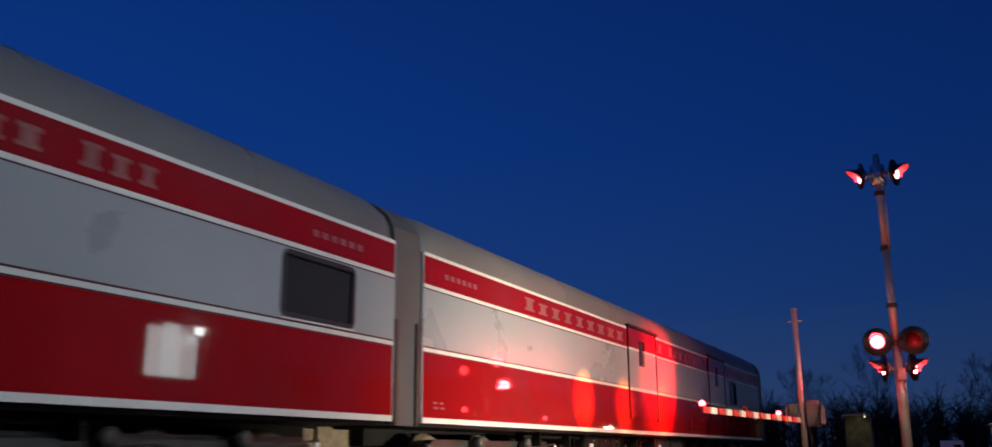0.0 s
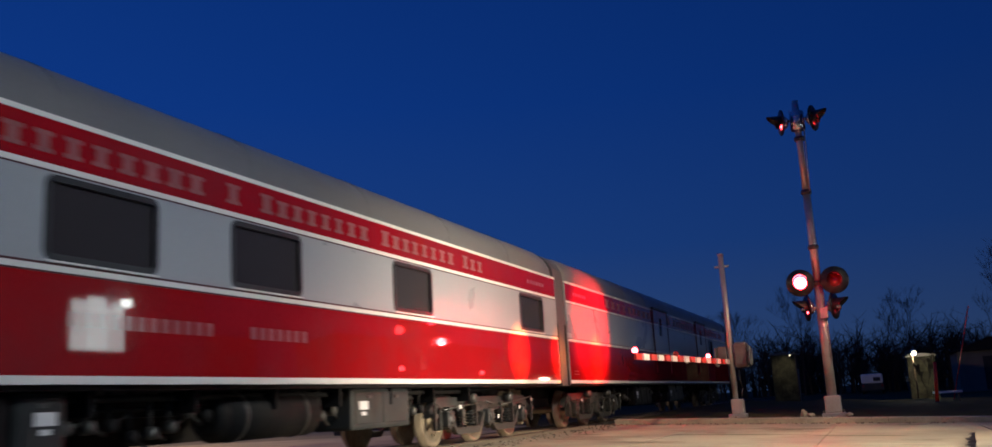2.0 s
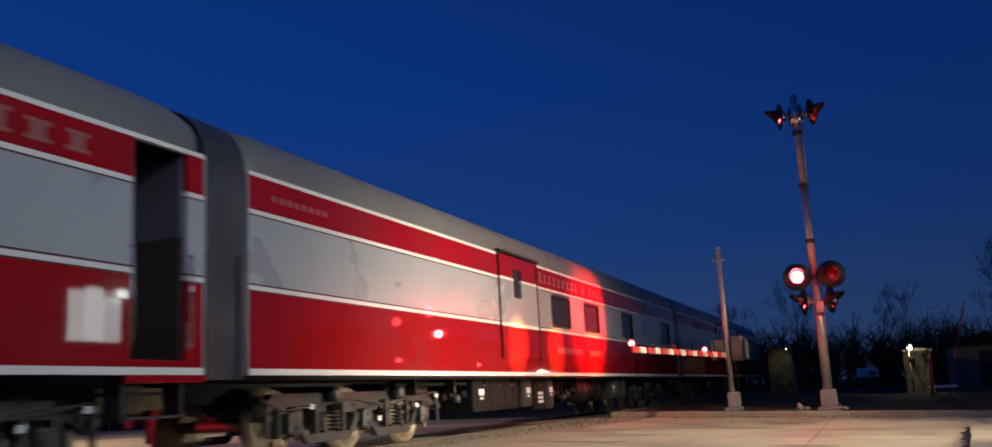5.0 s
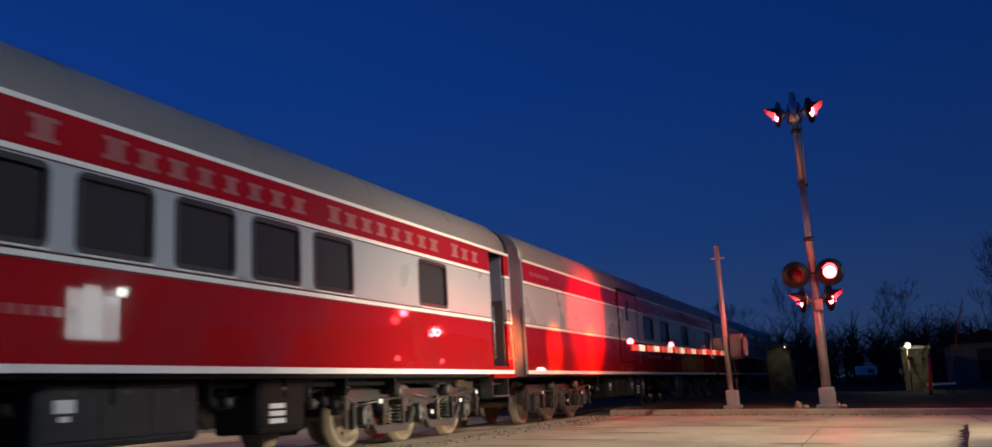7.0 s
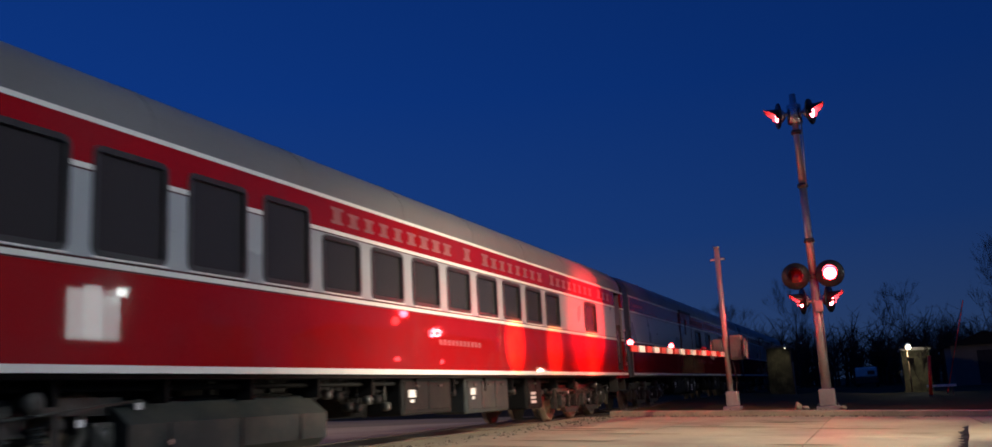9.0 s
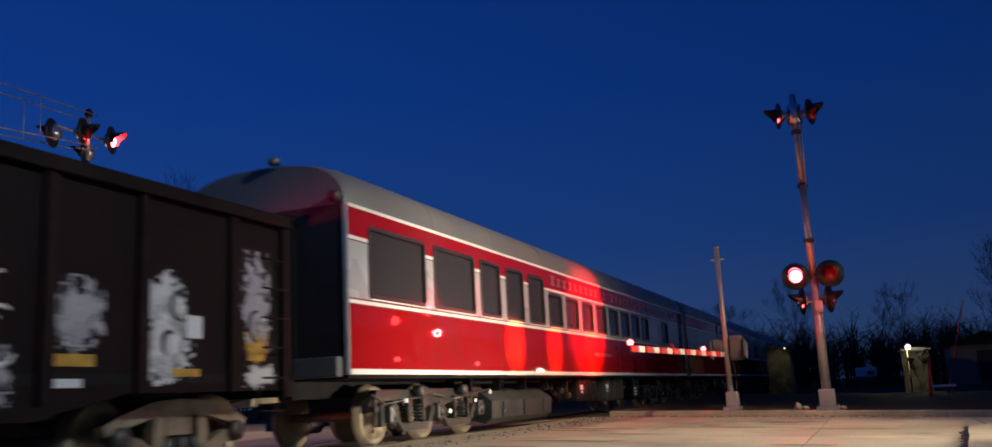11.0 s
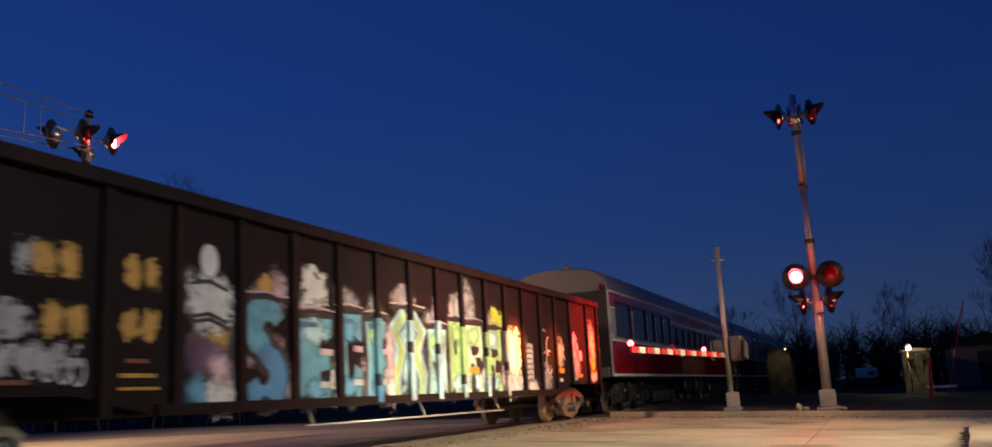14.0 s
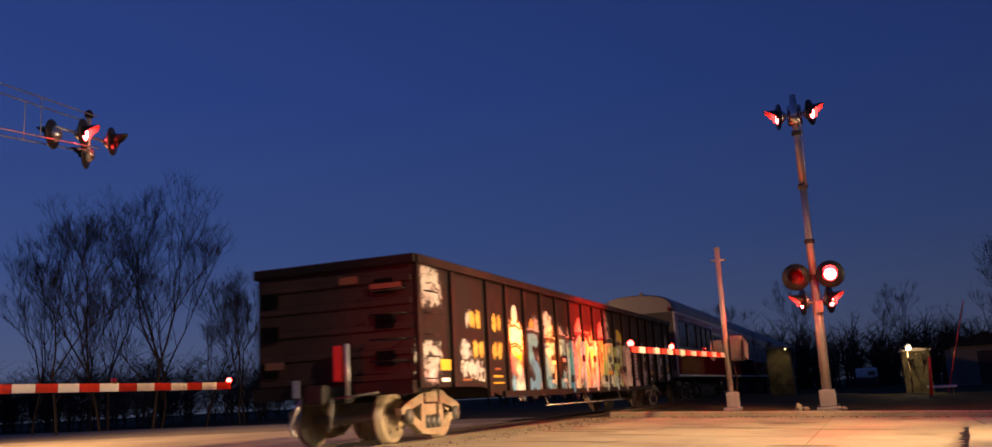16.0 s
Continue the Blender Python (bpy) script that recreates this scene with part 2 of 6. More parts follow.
def lens_glow(name, colour, hot, rim):
    """A lamp lens that is brightest at its centre and deep red towards its rim."""
    m = glow(name, colour, hot)
    n, l = m.node_tree.nodes, m.node_tree.links
    tc = n.new("ShaderNodeTexCoord")
    mul = n.new("ShaderNodeVectorMath")
    mul.operation = "MULTIPLY"
    mul.inputs[1].default_value = (1.0, 0.0, 1.0)
    ln = n.new("ShaderNodeVectorMath")
    ln.operation = "LENGTH"
    mr = n.new("ShaderNodeMapRange")
    mr.interpolation_type = "SMOOTHSTEP"
    mr.inputs["From Min"].default_value, mr.inputs["From Max"].default_value = 0.09, 0.165
    mr.inputs["To Min"].default_value, mr.inputs["To Max"].default_value = hot, rim
    l.new(tc.outputs["Object"], mul.inputs[0])
    l.new(mul.outputs[0], ln.inputs[0])
    l.new(ln.outputs["Value"], mr.inputs["Value"])
    l.new(mr.outputs[0], n["Principled BSDF"].inputs["Emission Strength"])
    return m


M_LIT = lens_glow("red_signal_light", (1.0, 0.02, 0.03), 420.0, 14.0)
M_LIT_SMALL = glow("small_red_light", (1.0, 0.03, 0.035), 45.0)
M_LIT_DIM = glow("cantilever_red_light", (1.0, 0.03, 0.04), 330.0)
M_WHITE_LAMP = glow("white_lamp", (0.92, 1.0, 0.97), 30.0)
M_REDLENS = mat("dark_red_lens", (0.20, 0.01, 0.012), 0.15, 0, 0.1, 20, coat=0.6)

M_GLASS = bpy.data.materials.new("dark_window_glass")
M_GLASS.use_nodes = True
_b = M_GLASS.node_tree.nodes["Principled BSDF"]
_b.inputs["Base Color"].default_value = (0.042, 0.036, 0.037, 1)
_b.inputs["Roughness"].default_value = 0.08
_b.inputs["IOR"].default_value = 1.5
_b.inputs["Specular IOR Level"].default_value = 0.35


# ---- mesh helpers ----
def box(bm, x0, x1, y0, y1, z0, z1, bevel=0.0):
    vs = [bm.verts.new(v) for v in ((x0, y0, z0), (x1, y0, z0), (x1, y1, z0), (x0, y1, z0), (x0, y0, z1), (x1, y0, z1), (x1, y1, z1), (x0, y1, z1))]
    fs = [bm.faces.new([vs[i] for i in f]) for f in ((3, 2, 1, 0), (4, 5, 6, 7), (0, 1, 5, 4), (1, 2, 6, 5), (2, 3, 7, 6), (3, 0, 4, 7))]
    if bevel:
        es = list({e for f in fs for e in f.edges})
        bmesh.ops.bevel(bm, geom=es, offset=bevel, segments=2, affect="EDGES", profile=0.5)


def tube(bm, a, b, r0, r1=None, n=12, caps=True):
    """A tapered round bar from a to b."""
    a, b = Vector(a), Vector(b)
    r1 = r0 if r1 is None else r1
    q = (b - a).to_track_quat("Z", "Y")
    rings = []
    for c, r in ((a, r0), (b, r1)):
        rings.append([bm.verts.new(c + q @ Vector((r * math.cos(2 * math.pi * i / n), r * math.sin(2 * math.pi * i / n), 0))) for i in range(n)])
    for i in range(n):
        f = bm.faces.new((rings[0][i], rings[0][(i + 1) % n], rings[1][(i + 1) % n], rings[1][i]))
        f.smooth = True
    if caps:
        bm.faces.new(rings[0][::-1])
        bm.faces.new(rings[1])


def lathe(bm, profile, axis="x", n=24, at=(0, 0, 0)):
    """Turns (offset, radius) pairs round an axis."""
    at = Vector(at)
    rings = []
    for o, r in profile:
        ring = []
        for i in range(n):
            c, s = r * math.cos(2 * math.pi * i / n), r * math.sin(2 * math.pi * i / n)
            v = {"x": (o, c, s), "y": (c, o, s), "z": (c, s, o)}[axis]
            ring.append(bm.verts.new(at + Vector(v)))
        rings.append(ring)
    for a, b in zip(rings, rings[1:]):
        for i in range(n):
            f = bm.faces.new((a[i], a[(i + 1) % n], b[(i + 1) % n], b[i]))
            f.smooth = True
    bm.faces.new(rings[0][::-1])
    bm.faces.new(rings[-1])


def prism(bm, pts, y0, y1):
    """An outline of (x, z) points drawn out along y."""
    a = [bm.verts.new((x, y0, z)) for x, z in pts]
    b = [bm.verts.new((x, y1, z)) for x, z in pts]
    k = len(pts)
    for i in range(k):
        bm.faces.new((a[i], a[(i + 1) % k], b[(i + 1) % k], b[i]))
    bm.faces.new(a[::-1])
    bm.faces.new(b)


def plate(bm, pts, x0, x1):
    """An outline of (y, z) points with thickness from x0 to x1."""
    a = [bm.verts.new((x0, y, z)) for y, z in pts]
    b = [bm.verts.new((x1, y, z)) for y, z in pts]
    k = len(pts)
    for i in range(k):
        bm.faces.new((a[i], a[(i + 1) % k], b[(i + 1) % k], b[i]))
    bm.faces.new(a[::-1])
    bm.faces.new(b)


def mesh_of(name, bm, material):
    bmesh.ops.recalc_face_normals(bm, faces=bm.faces)
    me = bpy.data.meshes.new(name)
    bm.to_mesh(me)
    bm.free()
    me.materials.append(material)
    return me


def part(name, bm, material, parent=None, label=""):
    ob = new(name, mesh_of(name, bm, material))
    if parent:
        ob.parent = parent
    if label:
        ob["label"] = label
    return ob


def boxes(name, material, parent, *dims, bevel=0.0, label=""):
    bm = bmesh.new()
    for d in dims:
        box(bm, *d, bevel=bevel)
    return part(name, bm, material, parent, label)


def thing(name, label, category, group="", at=None, kind=""):
    ob = new(name)
    if at is not None:
        ob.matrix_basis = at
    return tagged(ob, label, category, group, kind)


def band(name, y0, y1, z0, z1, x0, x1, holes, material, parent, label=""):
    """A wall strip from y0 to y1 with rectangular openings (ya, yb, za, zb) cut through it."""
    hs = [(max(a, y0), min(b, y1), max(c, z0), min(d, z1)) for a, b, c, d in holes]
    hs = [h for h in hs if h[1] > h[0] and h[3] > h[2]]
    ys = sorted({y0, y1, *[h[0] for h in hs], *[h[1] for h in hs]})
    bm = bmesh.new()
    for a, b in zip(ys, ys[1:]):
        m = (a + b) / 2
        cuts = sorted((h[2], h[3]) for h in hs if h[0] < m < h[1])
        z = z0
        for c, d in cuts:
            if c > z + 1e-4:
                box(bm, x0, x1, a, b, z, c)
            z = max(z, d)
        if z1 > z + 1e-4:
            box(bm, x0, x1, a, b, z, z1)
    bmesh.ops.remove_doubles(bm, verts=bm.verts, dist=1e-5)
    return part(name, bm, material, parent, label)


def rounded(y0, y1, z0, z1, r, n=4):
    pts = []
    for cy, cz, a0 in ((y1 - r, z1 - r, 0), (y0 + r, z1 - r, 90), (y0 + r, z0 + r, 180), (y1 - r, z0 + r, 270)):
        for i in range(n + 1):
            a = radians(a0 + 90 * i / n)
            pts.append((cy + r * math.cos(a), cz + r * math.sin(a)))
    return pts


def ring_plate(bm, y0, y1, z0, z1, w, r, x0, x1):
    """A rounded window frame of width w."""
    o, i = rounded(y0, y1, z0, z1, r), rounded(y0 + w, y1 - w, z0 + w, z1 - w, max(r - w, 0.02))
    k = len(o)
    vo0 = [bm.verts.new((x0, *p)) for p in o]
    vo1 = [bm.verts.new((x1, *p)) for p in o]
    vi0 = [bm.verts.new((x0, *p)) for p in i]
    vi1 = [bm.verts.new((x1, *p)) for p in i]
    for a in range(k):
        b = (a + 1) % k
        for q in ((vo0[a], vo0[b], vo1[b], vo1[a]), (vi0[b], vi0[a], vi1[a], vi1[b]), (vo1[a], vo1[b], vi1[b], vi1[a]), (vo0[b], vo0[a], vi0[a], vi0[b])):
            bm.faces.new(q)


# ---- the train ----
SIDE = 1.52


def window(parent, y0, y1, z0, z1):
    bm = bmesh.new()
    ring_plate(bm, y0 - 0.035, y1 + 0.035, z0 - 0.035, z1 + 0.035, 0.06, 0.10, SIDE - 0.05, SIDE + 0.016)
    fr = part("window", bm, M_FRAME, parent)
    bm = bmesh.new()
    plate(bm, rounded(y0 + 0.01, y1 - 0.01, z0 + 0.01, z1 - 0.01, 0.07), SIDE - 0.045, SIDE - 0.03)
    part("pane", bm, M_GLASS, fr)
    bm = bmesh.new()
    box(bm, SIDE, SIDE + 0.03, y0 - 0.02, y1 + 0.02, z0 - 0.055, z0 - 0.037)
    part("sill", bm, M_STRIPE, fr)
    return fr


def roof_outline(side, z_eave, z_top, n=14):
    pts = []
    for i in range(n + 1):
        a = math.pi * i / n
        c, s = math.cos(a), math.sin(a)
        pts.append((side * math.copysign(abs(c) ** 0.78, c), z_eave + (z_top - z_eave) * s ** 0.80))
    return pts


def wheelset(parent, y, r=0.46, spoke=True):
    """Axle with two flanged wheels, in the car's space at y."""
    bm = bmesh.new()
    for s in (-1, 1):
        o = 0.75 * s
        lathe(bm, [(o - 0.075 * s, r + 0.028), (o - 0.045 * s, r + 0.026), (o - 0.035 * s, r), (o + 0.06 * s, r - 0.006), (o + 0.065 * s, r - 0.075),
                   (o + 0.015 * s, r - 0.10), (o + 0.02 * s, 0.16), (o + 0.09 * s, 0.13), (o + 0.10 * s, 0.05)], "x", 28)
    lathe(bm, [(-0.9, 0.075), (0.9, 0.075)], "x", 12)
    for s in (-1, 1):
        for k in range(6):
            a = math.tau * k / 6
            c = Vector((0.80 * s, 0.25 * math.cos(a), 0.25 * math.sin(a)))
            tube(bm, c, c + Vector((0.03 * s, 0, 0)), 0.028, n=6)
    ob = part("wheelset", bm, M_WHEEL, parent)
    ob.location = (0, y, r)
    return ob


WHEELS = []


def coach_truck(car, axles):
    """A six-wheel passenger truck: cast side frames with equaliser beams, springs and journal boxes."""
    a, m, b = axles
    bm = bmesh.new()
    for s in (-1, 1):
        x0, x1 = sorted((0.93 * s, 1.06 * s))
        top = [(a - 0.62, 0.62), (a - 0.30, 0.84), (b + 0.30, 0.84), (b + 0.62, 0.62), (b + 0.62, 0.50), (b + 0.28, 0.66), (m + 0.62, 0.70), (m + 0.45, 0.56), (m - 0.45, 0.56),
               (m - 0.62, 0.70), (a - 0.28, 0.66), (a - 0.62, 0.50)]
        plate(bm, top[::-1], x0, x1)
        for y in (a, m, b):
            box(bm, x0 - 0.01, x1 + 0.01, y - 0.23, y - 0.15, 0.28, 0.68)
            box(bm, x0 - 0.01, x1 + 0.01, y + 0.15, y + 0.23, 0.28, 0.68)
        for y0, y1 in ((a, m), (m, b)):
            plate(bm, [(y0 - 0.05, 0.52), (y0 + 0.18, 0.56), (y0 + 0.38, 0.30), (y1 - 0.38, 0.30), (y1 - 0.18, 0.56), (y1 + 0.05, 0.52), (y1 - 0.14, 0.44), (y1 - 0.42, 0.18),
                       (y0 + 0.42, 0.18), (y0 + 0.14, 0.44)][::-1], *sorted((1.00 * s, 1.10 * s)))
    box(bm, -0.95, 0.95, (a + m) / 2 - 0.16, (a + m) / 2 + 0.16, 0.50, 0.78)
    box(bm, -0.95, 0.95, (b + m) / 2 - 0.16, (b + m) / 2 + 0.16, 0.50, 0.78)
    box(bm, -0.35, 0.35, a + 0.2, b - 0.2, 0.60, 0.95)
    tr = part("truck", bm, M_TRUCK, car)
    for y in (a, m, b):
        bm = bmesh.new()
        box(bm, 1.03, 1.19, y - 0.13, y + 0.13, 0.32, 0.60, 0.03)
        lathe(bm, [(1.18, 0.10), (1.215, 0.085), (1.22, 0.03)], "x", 14, (0, y, 0.46))
        part("journal_box", bm, M_TRUCK, tr)
        bm = bmesh.new()
        box(bm, 0.86, 0.95, y + 0.42, y + 0.50, 0.22, 0.72)
        box(bm, 0.82, 0.98, y + 0.39, y + 0.44, 0.34, 0.58)
        part("brake_shoe", bm, M_WHEEL, tr)
        WHEELS.append((wheelset(tr, y), 0.46))
    for y in ((a + m) / 2 - 0.2, (a + m) / 2 + 0.2, (b + m) / 2 - 0.2, (b + m) / 2 + 0.2):
        bm = bmesh.new()
        for k in range(40):
            t0, t1 = k / 8 * math.tau, (k + 1) / 8 * math.tau
            p0 = (1.05 + 0.075 * math.cos(t0), y + 0.075 * math.sin(t0), 0.31 + 0.27 * k / 40)
            p1 = (1.05 + 0.075 * math.cos(t1), y + 0.075 * math.sin(t1), 0.31 + 0.27 * (k + 1) / 40)
            tube(bm, p0, p1, 0.018, n=5, caps=False)
        part("coil_spring", bm, M_BOX, tr)
    rng = random.Random(int(a * 10))
    for y in (a - 0.55, a + 0.55, m - 0.62, m + 0.62, b - 0.55, b + 0.55):
        bm = bmesh.new()
        h = rng.uniform(0.18, 0.34)
        box(bm, 1.11, 1.15, y - 0.03, y + 0.03, 0.30, 0.72)
        box(bm, 1.08, 1.17, y - 0.06, y + 0.06, 0.30 + h, 0.38 + h)
        part("brake_hanger", bm, M_TRUCK, tr)
    for y, z in ((a + 0.35, 0.66), (m + 0.30, 0.44), (b - 0.32, 0.60), (b + 0.42, 0.74)):
        boxes("truck_stencil", M_LABEL, tr, (1.20, 1.205, y - 0.045, y + 0.045, z - 0.035, z + 0.035))
    bm = bmesh.new()
    pts = [(1.16, a - 0.7, 0.78), (1.18, a - 0.3, 0.62), (1.18, m - 0.3, 0.74), (1.18, m + 0.4, 0.64), (1.16, b + 0.5, 0.80)]
    for p, q in zip(pts, pts[1:]):
        tube(bm, p, q, 0.016, n=6)
    part("brake_pipe", bm, M_TRUCK, tr)
    for y in ((a + m) / 2, (m + b) / 2):
        bm = bmesh.new()
        lathe(bm, [(1.10, 0.05), (1.11, 0.10), (1.26, 0.10), (1.28, 0.05)], "x", 14, (0, y, 0.80))
        part("brake_cylinder", bm, M_TRUCK, tr)
    return tr


def lettering(car, y0, y1, words, z0=3.10, z1=3.33, size=1.0):
    """The railway's name, drawn as plain blocks the size of its letters."""
    total = sum(words) + 0.9 * (len(words) - 1)
    step = (y1 - y0) / total
    y = y0
    for w in words:
        for k in range(w):
            tall = z1 if k == 0 else z1 - 0.03
            bm = bmesh.new()
            a, b = y + 0.12 * step, y + (0.78 + 0.06 * math.sin(7.0 * k + w)) * step
            n, e = 0.13 * step, 0.04
            plate(bm, [(a, z0), (b, z0), (b, z0 + e), (b - n, z0 + e), (b - n, tall - e), (b, tall - e), (b, tall), (a, tall), (a, tall - e), (a + n, tall - e), (a + n, z0 + e), (a, z0 + e)], SIDE + 0.002, SIDE + 0.007)
            part("letter_block", bm, M_LETTER, car)
            y += step
        y += 0.9 * step


def coach(label, length, windows, tall, doors, openings, letters, names, trucks, boxes_under, vents=(), cover=None):
    """A streamlined passenger car. y runs from its rear (0) to its front (length)."""
    car = thing("passenger_car", label, "railway car", "cars of the passing train")
    holes = [(a, b, 2.17, 2.88) for a, b in windows] + [(a, b, 2.17, 3.18) for a, b in tall] + [(a, b, 1.20, 3.42) for a, b in openings]
    x0, x1 = SIDE - 0.06, SIDE
    L = length
    band("sill_stripe", 0, L, 1.05, 1.125, x0, x1 + 0.006, [], M_STRIPE, car, "cream sill stripe")
    band("lower_panel", 0, L, 1.125, 2.02, x0, x1, holes, M_RED, car, "glossy dark red lower side")
    band("belt_pinstripe", 0, L, 2.02, 2.038, x0, x1 + 0.002, holes, M_PIN, car)
    band("belt_stripe", 0, L, 2.038, 2.092, x0, x1 + 0.005, holes, M_STRIPE, car)
    band("belt_groove", 0, L, 2.092, 2.115, x0, x1 + 0.002, holes, M_PIN, car)
    band("window_panel", 0, L, 2.115, 2.935, x0, x1, holes, M_SILVER, car, "silver grey window band")
    band("letter_pinstripe", 0, L, 2.935, 2.952, x0, x1 + 0.002, holes, M_PIN, car)
    band("letter_stripe", 0, L, 2.952, 3.005, x0, x1 + 0.005, holes, M_STRIPE, car)
    band("letterboard", 0, L, 3.005, 3.42, x0, x1, holes, M_RED, car, "dark red letterboard")
    band("eave_stripe", 0, L, 3.42, 3.47, x0, x1 + 0.006, [], M_STRIPE, car)
    boxes("far_side", M_SILVER, car, (-SIDE, -SIDE + 0.06, 0, L, 1.05, 3.47))
    boxes("floor_frame", M_UNDER, car, (-SIDE + 0.08, SIDE - 0.08, 0.05, L - 0.05, 1.00, 1.12), (-0.35, 0.35, 0.3, L - 0.3, 0.75, 1.0))
    # near-black sheet along the car, its colour standing in for the unlit inside
    boxes("dark_inner_sheet", M_DARK, car, (0.60, 0.64, 0.1, L - 0.1, 1.13, 3.44))
    # roof shell
    bm = bmesh.new()
    prof = roof_outline(SIDE + 0.005, 3.47, 4.24)
    rows = [(0.0, 0.90), (0.25, 0.97), (0.6, 1.0), (L - 0.6, 1.0), (L - 0.25, 0.97), (L, 0.90)]
    ysub = [rows[0], rows[1], *[(0.6 + (L - 1.2) * k / 9, 1.0) for k in range(10)], rows[4], rows[5]]
    rings = [[bm.verts.new((x * (0.5 + 0.5 * f if f < 1 else 1), y, 3.47 + (z - 3.47) * f)) for x, z in prof] for y, f in ysub]
    for p, q in zip(rings, rings[1:]):
        for i in range(len(prof) - 1):
            f = bm.faces.new((p[i], p[i + 1], q[i + 1], q[i]))
            f.smooth = True
    bm.faces.new(rings[0])
    bm.faces.new(rings[-1][::-1])
    part("roof", bm, M_ROOF, car, "dusty grey arched roof")
    for k in range(1, 9):
        y = L * k / 9
        bm = bmesh.new()
        out = [(x * 1.003, z + 0.006) for x, z in prof]
        inn = [(x * 0.99, z - 0.02) for x, z in prof]
        prism(bm, out + inn[::-1], y - 0.02, y + 0.02)
        part("roof_seam", bm, M_ROOF, car)
    for y in vents:
        bm = bmesh.new()
        for i in range(3):
            box(bm, 1.22 + 0.05 * i, 1.27 + 0.05 * i, y - 0.35, y + 0.35, 3.86 - 0.05 * i, 3.90 - 0.05 * i)
        part("roof_vent", bm, M_BLACK, car)
        bm = bmesh.new()
        lathe(bm, [(0, 0.09), (0.08, 0.085), (0.11, 0.03)], "z", 12, (0.35, y - 1.6, 4.16))
        part("roof_cap", bm, M_ROOF, car)
    # ends
    for y, s in ((0, -1), (L, 1)):
        boxes("end_wall", M_END, car, (-SIDE + 0.06, -0.5, *sorted((y - 0.06 * s, y)), 1.05, 3.47), (0.5, SIDE - 0.06, *sorted((y - 0.06 * s, y)), 1.05, 3.47),
              (-0.5, 0.5, *sorted((y - 0.06 * s, y)), 3.1, 3.47), label="dark grey end wall")
        if s < 0:
            bm = bmesh.new()
            lathe(bm, [(-0.16, 0.03), (-0.15, 0.085), (0.02, 0.085), (0.03, 0.05)], "y", 14, (SIDE - 0.16, y, 3.56))
            ml = part("marker_lamp", bm, M_TRUCK, car)
            bm = bmesh.new()
            lathe(bm, [(-0.175, 0.01), (-0.17, 0.06), (-0.152, 0.066)], "y", 14, (SIDE - 0.16, y, 3.56))
            part("lens", bm, M_REDLENS, ml, "unlit red marker lens")
        for side in (-1, 1):
            boxes("corner_post", M_SILVER, car, (*sorted((side * (SIDE - 0.07), side * (SIDE - 0.005))), *sorted((y + 0.002 * s, y + 0.035 * s)), 1.05, 3.44))
            boxes("buffer_beam", M_GANGWAY, car, (*sorted((side * 0.70, side * (SIDE - 0.1))), *sorted((y + 0.04 * s, y + 0.20 * s)), 1.02, 1.30), bevel=0.02)
        bm = bmesh.new()
        for q in range(4):
            w = 0.66 - 0.03 * (q % 2)
            ya, yb = sorted((y + (0.02 + 0.07 * q) * s, y + (0.085 + 0.07 * q) * s))
            box(bm, -w, -w + 0.12, ya, yb, 1.1, 3.3)
            box(bm, w - 0.12, w, ya, yb, 1.1, 3.3)
            box(bm, -w, w, ya, yb, 3.2, 3.34)
        part("diaphragm", bm, M_BLACK, car, "black folded gangway bellows")
        bm = bmesh.new()
        box(bm, -0.12, 0.12, *sorted((y - 0.3 * s, y + 0.32 * s)), 0.72, 0.98)
        box(bm, -0.19, 0.19, *sorted((y + 0.22 * s, y + 0.42 * s)), 0.68, 1.02, 0.03)
        part("coupler", bm, M_WHEEL, car)
    # full-width outer diaphragm sheet, at the front end of the car
    bm = bmesh.new()
    op = [(SIDE - 0.02, 1.0), (SIDE - 0.02, 3.45)] + [(x * 0.985, z * 0.995) for x, z in prof[1:-1]] + [(-SIDE + 0.02, 3.45), (-SIDE + 0.02, 1.0)]
    ip = [(x * 0.93, z if z < 1.1 else z - 0.09) for x, z in op]
    prism(bm, op + ip[::-1], L + 0.02, L + 0.72)
    part("gangway_cover", bm, cover or M_GANGWAY, car, "dark blue-black full-width gangway cover" if cover else "smooth grey full-width gangway cover")
    boxes("gangway_edge", M_TRUCK, car, (SIDE - 0.02, SIDE + 0.015, L + 0.05, L + 0.13, 1.0, 2.4), (SIDE - 0.02, SIDE + 0.015, L + 0.60, L + 0.68, 1.0, 2.4))
    for a, b in windows:
        window(car, a, b, 2.17, 2.88)
    for a, b in tall:
        window(car, a, b, 2.17, 3.18)
    for a, b in openings:
        # floor and side linings coloured near-black for the shade in the doorway
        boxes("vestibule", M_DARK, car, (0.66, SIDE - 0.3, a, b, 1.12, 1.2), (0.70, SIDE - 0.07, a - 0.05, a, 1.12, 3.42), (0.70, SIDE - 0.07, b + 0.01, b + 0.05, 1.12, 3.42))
        boxes("vestibule_wall", M_VEST, car, (0.70, SIDE - 0.07, b - 0.02, b + 0.008, 1.21, 2.50), label="brown vestibule wall")
        boxes("vestibule_wall", M_VESTUP, car, (0.70, SIDE - 0.07, b - 0.02, b + 0.008, 2.51, 3.40), label="pale upper vestibule wall")
        boxes("vestibule_panel", M_SILVER, car, (0.66, 0.69, a + 0.05, a + 0.40, 1.25, 3.3), label="grey inner vestibule panel")
        boxes("open_door", M_GANGWAY, car, (0.72, SIDE - 0.08, a + 0.04, a + 0.09, 1.3, 3.3), label="open grey vestibule door")
        boxes("step_well", M_RED, car, (SIDE - 0.1, SIDE + 0.012, a - 0.06, b + 0.30, 0.97, 1.05), label="red step skirt")
